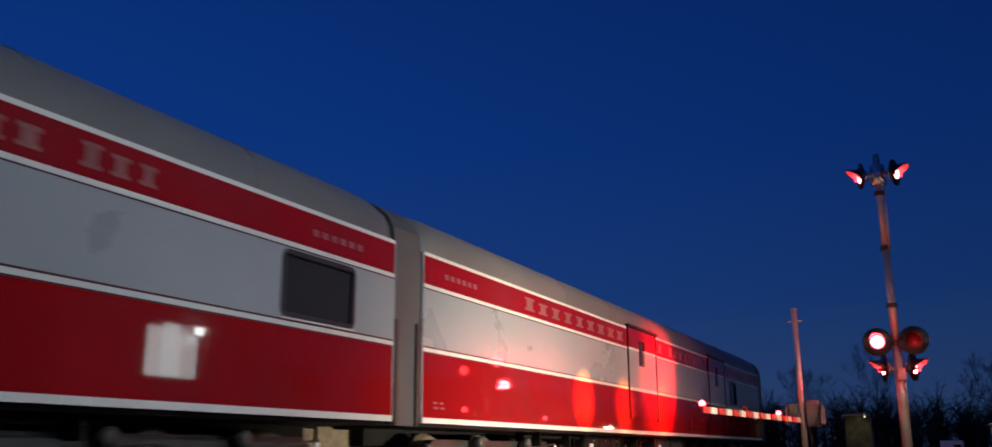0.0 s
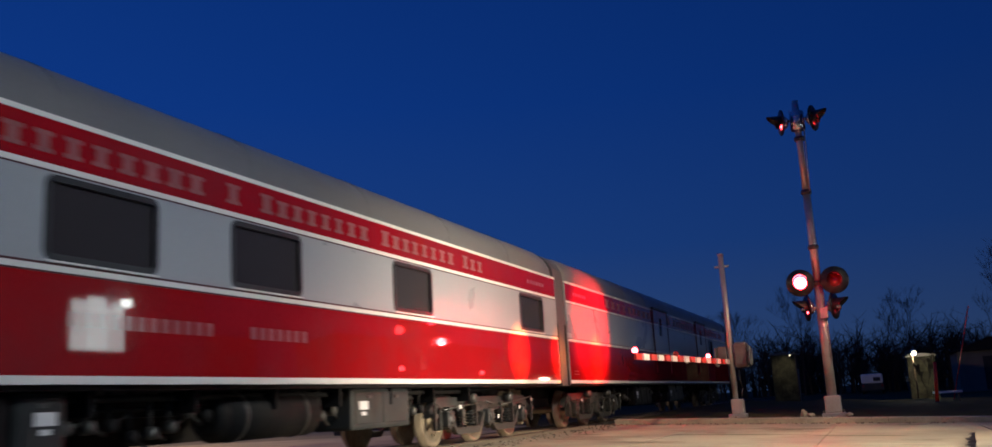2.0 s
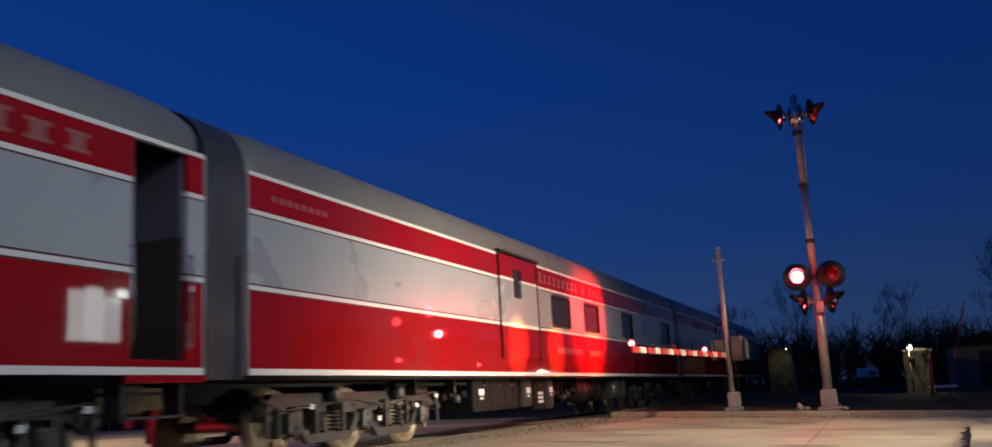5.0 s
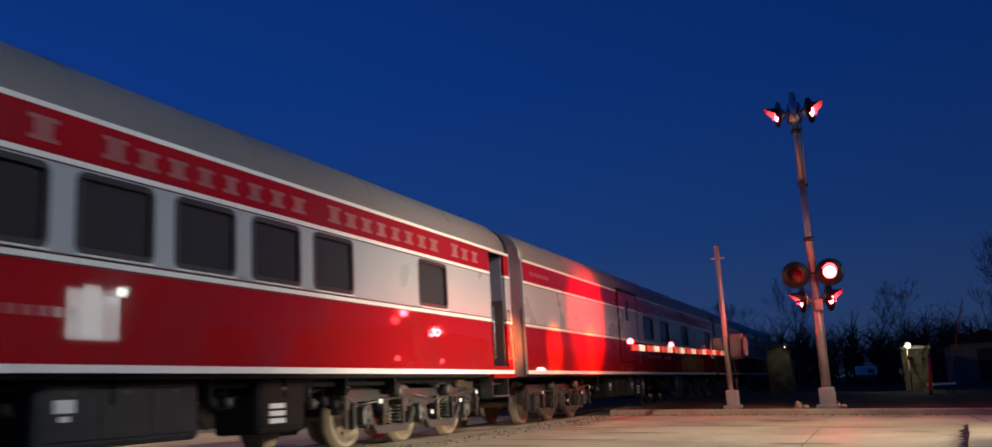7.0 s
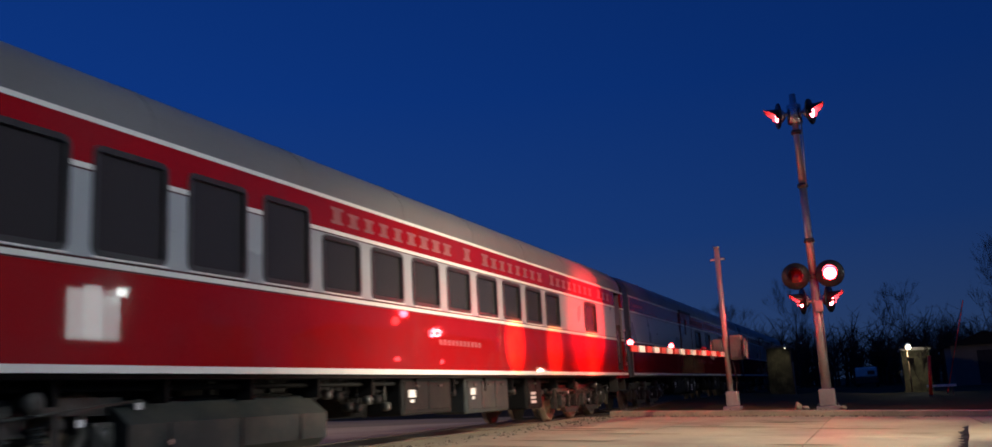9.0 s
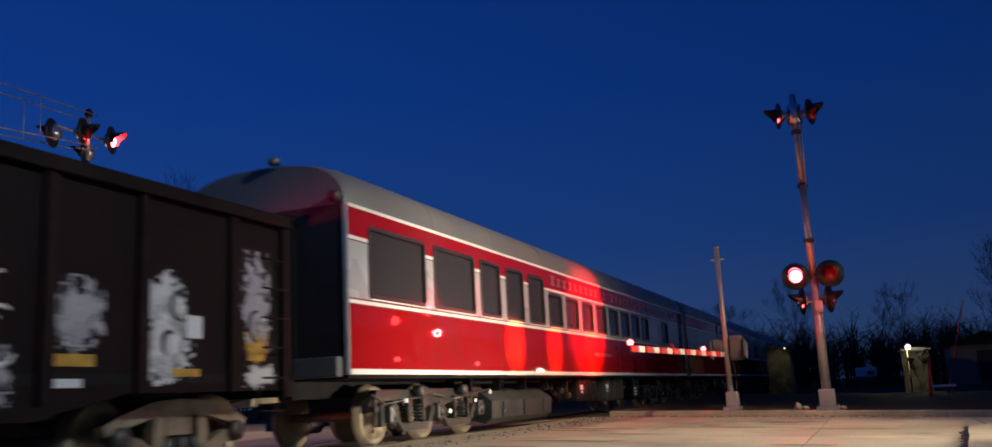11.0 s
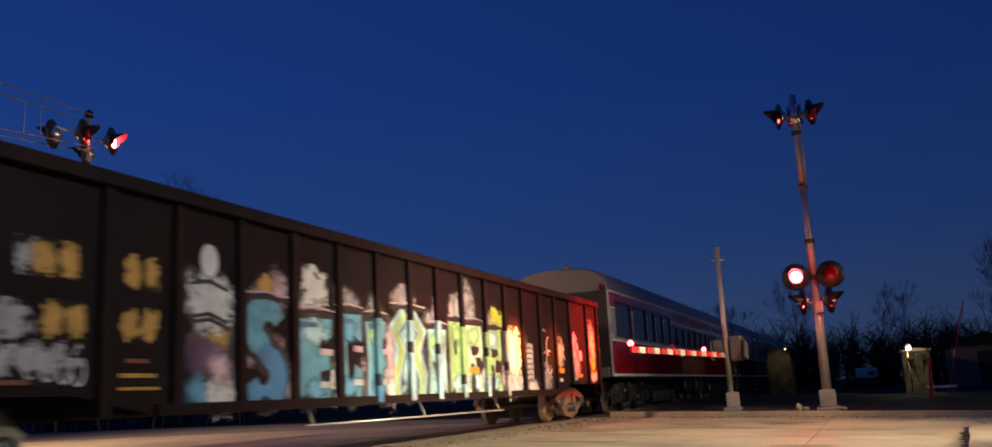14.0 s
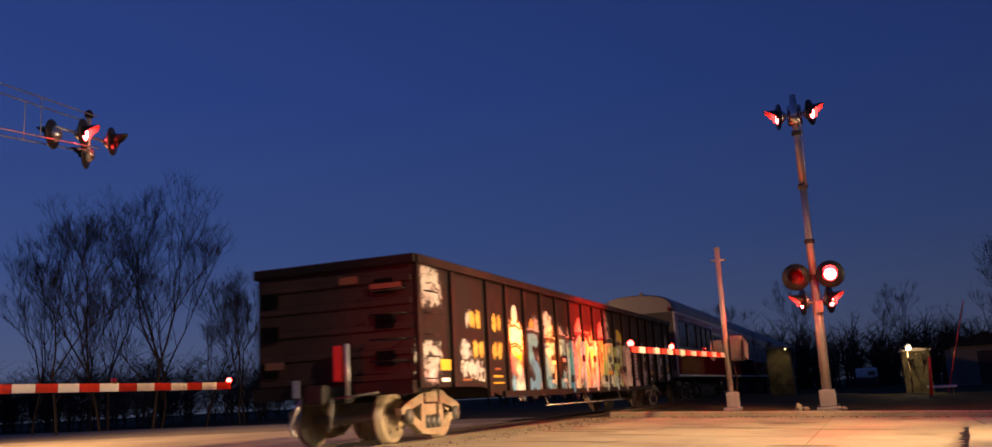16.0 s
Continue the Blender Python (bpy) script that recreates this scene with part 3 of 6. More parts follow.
        boxes("step", M_TRUCK, car, (SIDE - 0.30, SIDE - 0.02, a, b, 0.62, 0.65), (SIDE - 0.45, SIDE - 0.2, a, b, 0.86, 0.89), (SIDE - 0.3, SIDE - 0.05, a - 0.03, a, 0.6, 1.1), (SIDE - 0.3, SIDE - 0.05, b, b + 0.03, 0.6, 1.1))
        for y in (a - 0.03, b + 0.03):
            bm = bmesh.new()
            tube(bm, (SIDE + 0.05, y, 1.35), (SIDE + 0.05, y, 2.3), 0.014, n=8)
            tube(bm, (SIDE, y, 1.35), (SIDE + 0.05, y, 1.35), 0.014, n=8)
            tube(bm, (SIDE, y, 2.3), (SIDE + 0.05, y, 2.3), 0.014, n=8)
            part("grab_rail", bm, M_ALU, car)
    for a, b in doors:
        # sliding baggage door, standing a little proud, with its rail and a small window
        d = part("baggage_door", (lambda bm: (box(bm, x1 + 0.002, x1 + 0.045, a, b, 1.40, 2.02), bm)[1])(bmesh.new()), M_RED, car, "sliding baggage door in red and silver")
        for nm, z0, z1, m, e in (("door_stripe", 2.02, 2.092, M_STRIPE, 0.05), ("door_panel", 2.092, 2.952, M_SILVER, 0.045), ("door_stripe", 2.952, 3.005, M_STRIPE, 0.05), ("door_panel", 3.005, 3.46, M_RED, 0.045)):
            wy = (a + (b - a) * 0.34, a + (b - a) * 0.56)
            if 2.62 < z0 and z1 < 3.21:
                for ya, yb in ((a, wy[0]), (wy[1], b)):
                    boxes(nm, m, d, (x1 + 0.002, x1 + e, ya, yb, z0, z1))
            else:
                band(nm, a, b, z0, z1, x1 + 0.002, x1 + e, [(*wy, 2.62, 3.21)], m, d)
        bm = bmesh.new()
        plate(bm, rounded(a + (b - a) * 0.34, a + (b - a) * 0.56, 2.62, 3.21, 0.04), x1 + 0.004, x1 + 0.012)
        part("pane", bm, M_GLASS, d)
        boxes("door_edge", M_PIN, d, (x1 + 0.002, x1 + 0.06, b, b + 0.05, 1.38, 3.5))
        boxes("door_edge", M_PIN, d, (x1 + 0.002, x1 + 0.03, a - 0.02, a, 1.38, 3.5))
        boxes("door_rail", M_BLACK, car, (x1, x1 + 0.09, a - 0.1, b + 0.1, 3.475, 3.53))
    for y0, y1, words in letters:
        lettering(car, y0, y1, words)
    for y0, y1, z0, z1 in names:
        n = max(1, int((y1 - y0) / 0.16))
        for k in range(n):
            boxes("name_bar", M_NAME, car, (SIDE + 0.001, SIDE + 0.003, y0 + (y1 - y0) * k / n, y0 + (y1 - y0) * (k + 0.62) / n, z0, z1))
    for ax in trucks:
        coach_truck(car, ax)
    for y0, y1, z0, kind in boxes_under:
        if kind == "tank":
            # a long air tank with straps and hangers
            bm = bmesh.new()
            tube(bm, (0.96, y0 + 0.10, 0.70), (0.96, y1 - 0.10, 0.70), 0.29, n=22)
            tube(bm, (0.96, y0, 0.70), (0.96, y0 + 0.10, 0.70), 0.17, 0.29, n=22)
            tube(bm, (0.96, y1 - 0.10, 0.70), (0.96, y1, 0.70), 0.29, 0.17, n=22)
            u = part("air_tank", bm, M_UNDER, car)
            for y in (y0 + 0.4, y1 - 0.4):
                bm = bmesh.new()
                tube(bm, (0.96, y - 0.03, 0.70), (0.96, y + 0.03, 0.70), 0.30, n=22)
                box(bm, 0.92, 1.0, y - 0.03, y + 0.03, 0.98, 1.06)
                part("tank_strap", bm, M_TRUCK, u)
        elif kind == "trough":
            # a long slant-topped water trough hung on straps
            bm = bmesh.new()
            prism(bm, [(0.60, 0.30), (1.18, z0), (1.32, z0 + 0.10), (1.34, 0.56), (1.02, 0.80), (0.60, 0.82)], y0, y1)
            u = part("water_tank", bm, M_TROUGH, car, "blue-grey slant-topped water tank")
            n = max(2, int((y1 - y0) / 1.1))
            for k in range(n):
                y = y0 + (y1 - y0) * (k + 0.5) / n
                boxes("tank_hanger", M_TROUGH, u, (0.80, 0.88, y - 0.03, y + 0.03, 0.80, 1.02))
                boxes("tank_strap", M_TROUGH, u, (1.34, 1.355, y - 0.02, y + 0.02, z0 + 0.12, 0.56))
            boxes("drain_cock", M_ALU, u, (1.345, 1.40, y0 + 0.5, y0 + 0.56, z0 + 0.20, z0 + 0.25))
        else:
            m = M_BOX if kind == "grey" else M_UNDER
            u = boxes("equipment_box", m, car, (0.60, 1.26, y0, y1, z0, 1.0), bevel=0.05)
            n = 1 if y1 - y0 < 1.3 else 2 if y1 - y0 < 2 else 3
            for k in range(n):
                a, b = y0 + 0.06 + (y1 - y0 - 0.12) * k / n, y0 + 0.06 + (y1 - y0 - 0.12) * (k + 1) / n - 0.03
                lid = boxes("box_lid", m, u, (1.26, 1.28, a, b, z0 + 0.08, 0.95), bevel=0.008)
                boxes("box_latch", M_TRUCK, lid, (1.28, 1.30, (a + b) / 2 - 0.05, (a + b) / 2 + 0.05, 0.86, 0.90))
            if kind == "bars":
                for k in range(3):
                    boxes("stencil", M_LABEL, u, (1.281, 1.286, y0 + 0.20, y0 + 0.52, z0 + 0.12 + 0.09 * k, z0 + 0.18 + 0.09 * k))
            else:
                boxes("stencil", M_LABEL, u, (1.281, 1.286, y0 + 0.18, y0 + 0.42, 0.70, 0.82))
                boxes("stencil", M_LABEL, u, (1.281, 1.286, y0 + 0.24, y0 + 0.36, 0.62, 0.67))
    # valves, hoses and cable runs between the boxes
    rng = random.Random(int(L * 100))
    gear = sorted((y0, y1) for y0, y1, _, _ in boxes_under)
    for (_, e0), (e1, _) in zip([(0, 5.9)] + gear, gear + [(L - 5.9, 0)]):
        k = 0
        while e0 + 0.15 + 0.28 * k < e1 - 0.1 and k < 8:
            y = e0 + 0.15 + 0.28 * k
            bm = bmesh.new()
            z = rng.uniform(0.55, 0.80)
            tube(bm, (1.05, y, 1.02), (1.05, y, z), 0.022, n=6)
            lathe(bm, [(1.0, 0.03), (1.02, 0.07), (1.12, 0.07), (1.14, 0.03)], "x", 12, (0, y, z))
            tube(bm, (1.08, y, z), (1.02, y + 0.26, z - rng.uniform(-0.1, 0.16)), 0.018, n=6)
            part("valve", bm, M_TRUCK if rng.random() < 0.5 else M_UNDER, car)
            k += 1
    boxes("far_equipment", M_UNDER, car, (-1.36, -0.70, 5.9, L - 5.9, 0.40, 1.0))
    # pipes and rods under the floor
    bm = bmesh.new()
    tube(bm, (1.1, 4.2, 0.93), (1.1, L - 4.2, 0.93), 0.035, n=8)
    tube(bm, (0.9, 4.2, 0.80), (0.9, L - 4.2, 0.86), 0.025, n=8)
    for k in range(12):
        y = 4.6 + (L - 9.2) * k / 11
        box(bm, 0.8, 1.3, y - 0.02, y + 0.02, 0.76, 1.0)
    part("pipework", bm, M_UNDER, car)
    return car


OFF_C = -3.0
c_win = [(5.70 + 1.305 * k - OFF_C, 6.63 + 1.305 * k - OFF_C) for k in range(8)] + [(17.88 - OFF_C, 18.88 - OFF_C)]
c_tall = [(a - OFF_C, b - OFF_C) for a, b in ((-2.42, -0.62), (-0.24, 1.42), (1.76, 2.70), (3.08, 4.02), (4.40, 5.34))]
car_c = coach("red and silver lounge car with dark windows and open vestibule door", 24.95, c_win, c_tall, [], [(20.9 - OFF_C, 21.68 - OFF_C)],
              [(5.85 - OFF_C, 20.45 - OFF_C, (9, 1, 8, 8, 3))], [(9.2 - OFF_C, 11.0 - OFF_C, 1.54, 1.63), (22.0 - OFF_C - 0.32, 22.1 - OFF_C - 0.32, 1.3, 1.6)],
              [(1.85, 3.55, 5.3), (19.7, 21.5, 23.3)], [(5.45, 9.0, 0.14, "trough"), (11.3, 13.15, 0.42, "black"), (13.75, 15.9, 0.36, "grey"), (16.95, 17.95, 0.34, "bars")], (22.9, 1.5), M_COVER)
OFF_B = 22.75
b_win = [(a - OFF_B, b - OFF_B) for a, b in ((33.82, 35.15), (36.38, 37.70), (40.2, 41.45), (45.6, 46.95))]
car_b = coach("red and silver baggage lounge car with four windows and sliding door", 25.15, b_win, [], [(30.6 - OFF_B, 32.72 - OFF_B)], [],
              [(32.95 - OFF_B, 43.75 - OFF_B, (9, 1, 8, 8, 3))], [(23.2 - OFF_B, 24.5 - OFF_B, 3.16, 3.24), (46.1 - OFF_B, 47.2 - OFF_B, 3.16, 3.24), (34.1 - OFF_B, 36.1 - OFF_B, 1.56, 1.70), (36.7 - OFF_B, 37.9 - OFF_B, 1.56, 1.70)],
              [(1.4, 3.25, 5.1), (20.0, 21.8, 23.6)], [(7.0, 9.3, 0.40, "black"), (9.55, 10.15, 0.42, "grey"), (10.25, 11.0, 0.36, "bars"), (11.05, 11.6, 0.34, "grey"), (13.85, 15.9, 0.40, "tank"), (16.55, 18.3, 0.42, "grey")], (1.1, 24.0))
OFF_A = 48.7
car_a = coach("red and silver baggage car with two sliding doors", 25.0, [(20.0, 20.9)], [], [(9.2, 11.3), (17.0, 19.0)], [], [(3.4, 9.0, (9,)), (11.6, 16.7, (1, 8)), (19.4, 24.0, (8, 3))],
              [(0.6, 1.7, 3.16, 3.24), (0.3, 0.7, 1.25, 1.28), (0.3, 0.65, 1.32, 1.35)], [(1.4, 3.25, 5.1), (19.8, 21.6, 23.4)], [(7.0, 9.3, 0.40, "black"), (12.0, 14.6, 0.42, "grey")], (1.1,))


def stroke(bm, pts, w, x0, x1):
    """A thick painted line through (y, z) points."""
    P = [Vector((0, *p)) for p in pts]
    le, ri = [], []
    for i, p in enumerate(P):
        d = (P[min(i + 1, len(P) - 1)] - P[max(i - 1, 0)]).normalized()
        nrm = Vector((0, -d.z, d.y))
        k = w * (0.55 + 0.45 * math.sin(math.pi * (i + 0.5) / len(P))) / 2
        le.append(p + nrm * k)
        ri.append(p - nrm * k)
    rows = [[bm.verts.new((x, v.y, v.z)) for x, v in ((x1, a), (x1, b), (x0, b), (x0, a))] for a, b in zip(le, ri)]
    for a, b in zip(rows, rows[1:]):
        for k in range(4):
            bm.faces.new((a[k], a[(k + 1) % 4], b[(k + 1) % 4], b[k]))
    bm.faces.new(rows[0][::-1])
    bm.faces.new(rows[-1])


def arc(cy, cz, ry, rz, a0, a1, n=10):
    return [(cy + ry * math.cos(radians(a0 + (a1 - a0) * i / n)), cz + rz * math.sin(radians(a0 + (a1 - a0) * i / n))) for i in range(n + 1)]


# ---- gondola ----
def freight_truck(car, y, half=0.9):
    bm = bmesh.new()
    for s in (-1, 1):
        x0, x1 = sorted((0.95 * s, 1.08 * s))
        for pts in ([(y - half - 0.2, 0.50), (y - half - 0.05, 0.56), (y - 0.42, 0.70), (y, 0.72), (y + 0.42, 0.70), (y + half + 0.05, 0.56), (y + half + 0.2, 0.50)],
                    [(y - half - 0.05, 0.40), (y - half + 0.2, 0.36), (y - 0.40, 0.20), (y, 0.17), (y + 0.40, 0.20), (y + half - 0.2, 0.36), (y + half + 0.05, 0.40)],
                    [(y - 0.36, 0.2), (y - 0.34, 0.45), (y - 0.32, 0.7)], [(y + 0.36, 0.2), (y + 0.34, 0.45), (y + 0.32, 0.7)]):
            stroke(bm, pts, 0.17, x0, x1)
    box(bm, -1.05, 1.05, y - 0.2, y + 0.2, 0.42, 0.68)
    tr = part("truck", bm, M_WHEEL, car, "rusty cast freight truck")
    for k in (-0.2, 0.0, 0.2):
        bm = bmesh.new()
        lathe(bm, [(0.20, 0.07), (0.40, 0.07)], "z", 10, (1.06, y + k, 0))
        part("spring", bm, M_TRUCK, tr)
    for q in (y - half, y + half):
        bm = bmesh.new()
        lathe(bm, [(1.02, 0.13), (1.13, 0.12), (1.15, 0.05)], "x", 14, (0, q, 0.42))
        part("bearing_cap", bm, M_TRUCK, tr)
        WHEELS.append((wheelset(tr, q, 0.42), 0.42))
    return tr


GL, GX, GT = 19.9, 1.50, 2.97


POSTS = [0.06, 1.35, 2.92, 3.90, 4.95, 6.0, 7.05, 8.1, 9.14, 10.12, 11.12, 12.2, 13.2, 14.2, 15.28, 16.31, 17.45, 18.85, GL - 0.06]


def gondola():
    car = thing("gondola_car", "dark brown high-sided steel gondola covered in graffiti", "railway car", "cars of the passing train")
    lo = lambda y: 0.86 if (y < 2.6 or y > GL - 2.6) else 0.66
    for s, nm in ((1, "side_sheet"), (-1, "far_side_sheet")):
        bm = bmesh.new()
        pts = [(0, 0.86), (2.6, 0.86), (3.6, 0.66), (GL - 3.6, 0.66), (GL - 2.6, 0.86), (GL, 0.86), (GL, GT - 0.06), (0, GT - 0.06)]
        plate(bm, pts, *sorted((GX * s, (GX - 0.02) * s)))
        part(nm, bm, M_GON, car)
        boxes("top_chord", M_GONRIB, car, (*sorted(((GX - 0.05) * s, (GX + 0.10) * s)), -0.03, GL + 0.03, GT - 0.13, GT + 0.02), bevel=0.02)
        boxes("side_sill", M_GONRIB, car, (*sorted((GX * s, (GX + 0.06) * s)), 3.6, GL - 3.6, 0.64, 0.76))
    for y in POSTS:
        bm = bmesh.new()
        z0 = lo(y)
        prism_pts = [(y - 0.075, z0), (y + 0.075, z0), (y + 0.06, GT - 0.12), (y - 0.06, GT - 0.12)]
        plate(bm, prism_pts, GX, GX + 0.06)
        part("side_post", bm, M_GONRIB, car)
    boxes("floor_pan", M_UNDER, car, (-GX, GX, 0.1, GL - 0.1, 0.95, 1.05), (-0.3, 0.3, -0.2, GL + 0.2, 0.68, 0.95))
    for y, s in ((0, -1), (GL, 1)):
        boxes("end_sheet", M_GONEND, car, (-GX, GX, *sorted((y, y - 0.03 * s)), 0.86, GT - 0.02))
        for k, z in enumerate((1.05, 1.45, 1.85, 2.25, 2.62)):
            boxes("end_rib", M_GONEND, car, (-GX + 0.05, GX - 0.05, *sorted((y, y + 0.035 * s)), z - 0.05, z + 0.05), bevel=0.012)
        boxes("end_cap", M_GONRIB, car, (-GX - 0.05, GX + 0.05, *sorted((y - 0.06 * s, y + 0.09 * s)), GT - 0.12, GT + 0.03), bevel=0.02)
        boxes("end_sill", M_GONRIB, car, (-GX, GX, *sorted((y, y + 0.16 * s)), 0.78, 0.98))
        bm = bmesh.new()
        box(bm, -0.10, 0.10, *sorted((y, y + 0.55 * s)), 0.72, 0.95)
        box(bm, -0.17, 0.17, *sorted((y + 0.40 * s, y + 0.66 * s)), 0.67, 0.98, 0.04)
        part("coupler", bm, M_UNDER, car)
        bm = bmesh.new()
        tube(bm, (0.25, y + 0.5 * s, 0.75), (0.95, y + 0.25 * s, 0.82), 0.018, n=8)
        tube(bm, (0.25, y + 0.5 * s, 0.75), (0.22, y + 0.55 * s, 0.25), 0.03, n=8)
        part("brake_hose", bm, M_TRUCK, car)
        # corner ladder
        for z in (1.0, 1.35, 1.7, 2.05, 2.4):
            bm = bmesh.new()
            tube(bm, (GX + 0.12, y - 0.12 * s, z), (GX + 0.12, y - 0.62 * s, z), 0.014, n=6)
            part("ladder_rung", bm, M_GONRIB, car)
        bm = bmesh.new()
        tube(bm, (GX + 0.05, y - 0.62 * s, 0.62), (GX + 0.05, y - 0.12 * s, 0.62), 0.016, n=6)
        tube(bm, (GX + 0.05, y - 0.12 * s, 0.62), (GX + 0.05, y - 0.12 * s, 0.9), 0.016, n=6)
        tube(bm, (GX + 0.05, y - 0.62 * s, 0.62), (GX + 0.05, y - 0.62 * s, 0.9), 0.016, n=6)
        part("stirrup_step", bm, M_GONRIB, car)
    # rear end: grab irons, orange reflectors, brake pole and hose
    for z in (1.3, 1.65, 2.05, 2.45):
        bm = bmesh.new()
        tube(bm, (0.75, -0.16, z), (1.35, -0.16, z), 0.016, n=6)
        tube(bm, (0.75, -0.16, z), (0.75, -0.02, z), 0.014, n=6)
        tube(bm, (1.35, -0.16, z), (1.35, -0.02, z), 0.014, n=6)
        part("grab_iron", bm, M_GONRIB, car)
    # raised black plates painted as the shade inside recesses; nothing is hollowed out
    for z in (1.25, 1.85, 2.42):
        boxes("pocket_shade", M_PITSHADE, car, (0.80, 1.12, -0.06, -0.036, z - 0.02, z + 0.22))
        boxes("pocket_shade", M_PITSHADE, car, (-1.40, -1.08, -0.06, -0.036, z - 0.10, z + 0.16))
    for x0, x1, z in ((0.15, 0.50, 2.66), (0.72, 1.30, 2.50), (-1.32, -0.95, 1.35)):
        boxes("reflector_strip", M_ORANGE, car, (x0, x1, -0.066, -0.061, z - 0.06, z + 0.06))
    bm = bmesh.new()
    tube(bm, (0.35, -0.20, 0.75), (0.35, -0.20, 1.62), 0.045, n=8)
    tube(bm, (0.35, -0.20, 0.85), (0.35, 0.0, 0.85), 0.02, n=6)
    part("marker_bracket", bm, M_GALV, car)
    boxes("marker_lamp", M_ARMR, car, (0.12, 0.27, -0.26, -0.16, 1.02, 1.60), bevel=0.02, label="red rear marker")
    boxes("bracket_plate", M_GALV, car, (-0.62, -0.50, -0.30, -0.26, 0.80, 1.08))
    bm = bmesh.new()
    tube(bm, (-0.35, -0.45, 0.78), (-0.55, -0.5, 0.35), 0.03, n=8)
    tube(bm, (-0.55, -0.5, 0.35), (-0.45, -0.5, 0.2), 0.03, n=8)
    part("air_hose", bm, M_GALV, car)
    freight_truck(car, 1.35)
    freight_truck(car, GL - 1.35)
    # long brake rod under the side
    bm = bmesh.new()
    tube(bm, (GX - 0.1, 6.4, 0.42), (GX - 0.1, 13.2, 0.40), 0.018, n=6)
    for y in (6.6, 9.8, 13.0):
        tube(bm, (GX - 0.1, y, 0.40), (GX - 0.25, y, 0.75), 0.016, n=6)
    part("brake_rod", bm, M_GALV, car)
    return car


def blob(cy, cz, w, h, rng, rough=0.12, n=18):
    """A wobbly rounded outline."""
    pts = []
    ph = [rng.uniform(0, math.tau) for _ in range(3)]
    for i in range(n):
        a = math.tau * i / n
        c, s = math.cos(a), math.sin(a)
        k = 1 + rough * (math.sin(2 * a + ph[0]) * 0.6 + math.sin(3 * a + ph[1]) * 0.5 + math.sin(5 * a + ph[2]) * 0.4)
        pts.append((cy + w / 2 * math.copysign(abs(c) ** 0.55, c) * k, cz + h / 2 * math.copysign(abs(s) ** 0.55, s) * k))
    return pts


car_g = gondola()


def paint(name, material, outline, layer, label=""):
    bm = bmesh.new()
    x = GX + 0.003 * layer
    plate(bm, outline, x, x + 0.0025)
    return part(name, bm, material, car_g, label)


def soft(name, key, c, z, w, h, layer, turn=0.0):
    """A patch of thinning spray paint, centred at (c, z)."""
    bm = bmesh.new()
    x = GX + 0.003 * layer
    bm.faces.new([bm.verts.new((x, c + sy * w / 2 + sz * turn * h / 2, z + sz * h / 2)) for sy, sz in ((-1, -1), (1, -1), (1, 1), (-1, 1))])
    return part(name, bm, M_MIST[key], car_g)


def line(name, key, pts, w, layer):
    bm = bmesh.new()
    stroke(bm, pts, w, GX + 0.003 * layer, GX + 0.003 * layer + 0.002)
    return part(name, bm, M_SPRAY[key], car_g)


def letter(c, m, w, h, shape, fill, trim, low):
    """One block letter: (u, v) outline in -1..1, black rim, pale upper and coloured lower fill."""
    S = M_SPRAY
    at = lambda pts, k=1.0: [(c + u * w / 2 * k, m + v * h / 2 * (1 + (k - 1) * 0.5)) for u, v in pts]
    paint("graffiti_outline", S["black"], at(shape, 1.10), 0.6)
    paint("graffiti_fill", S[fill], at(shape, 0.90), 1.7)
    soft("graffiti_fade", trim, c, m + h * 0.30, w * 0.80, h * 0.34, 2.7)
    soft("graffiti_fade", low, c, m - h * 0.32, w * 0.74, h * 0.30, 2.8)


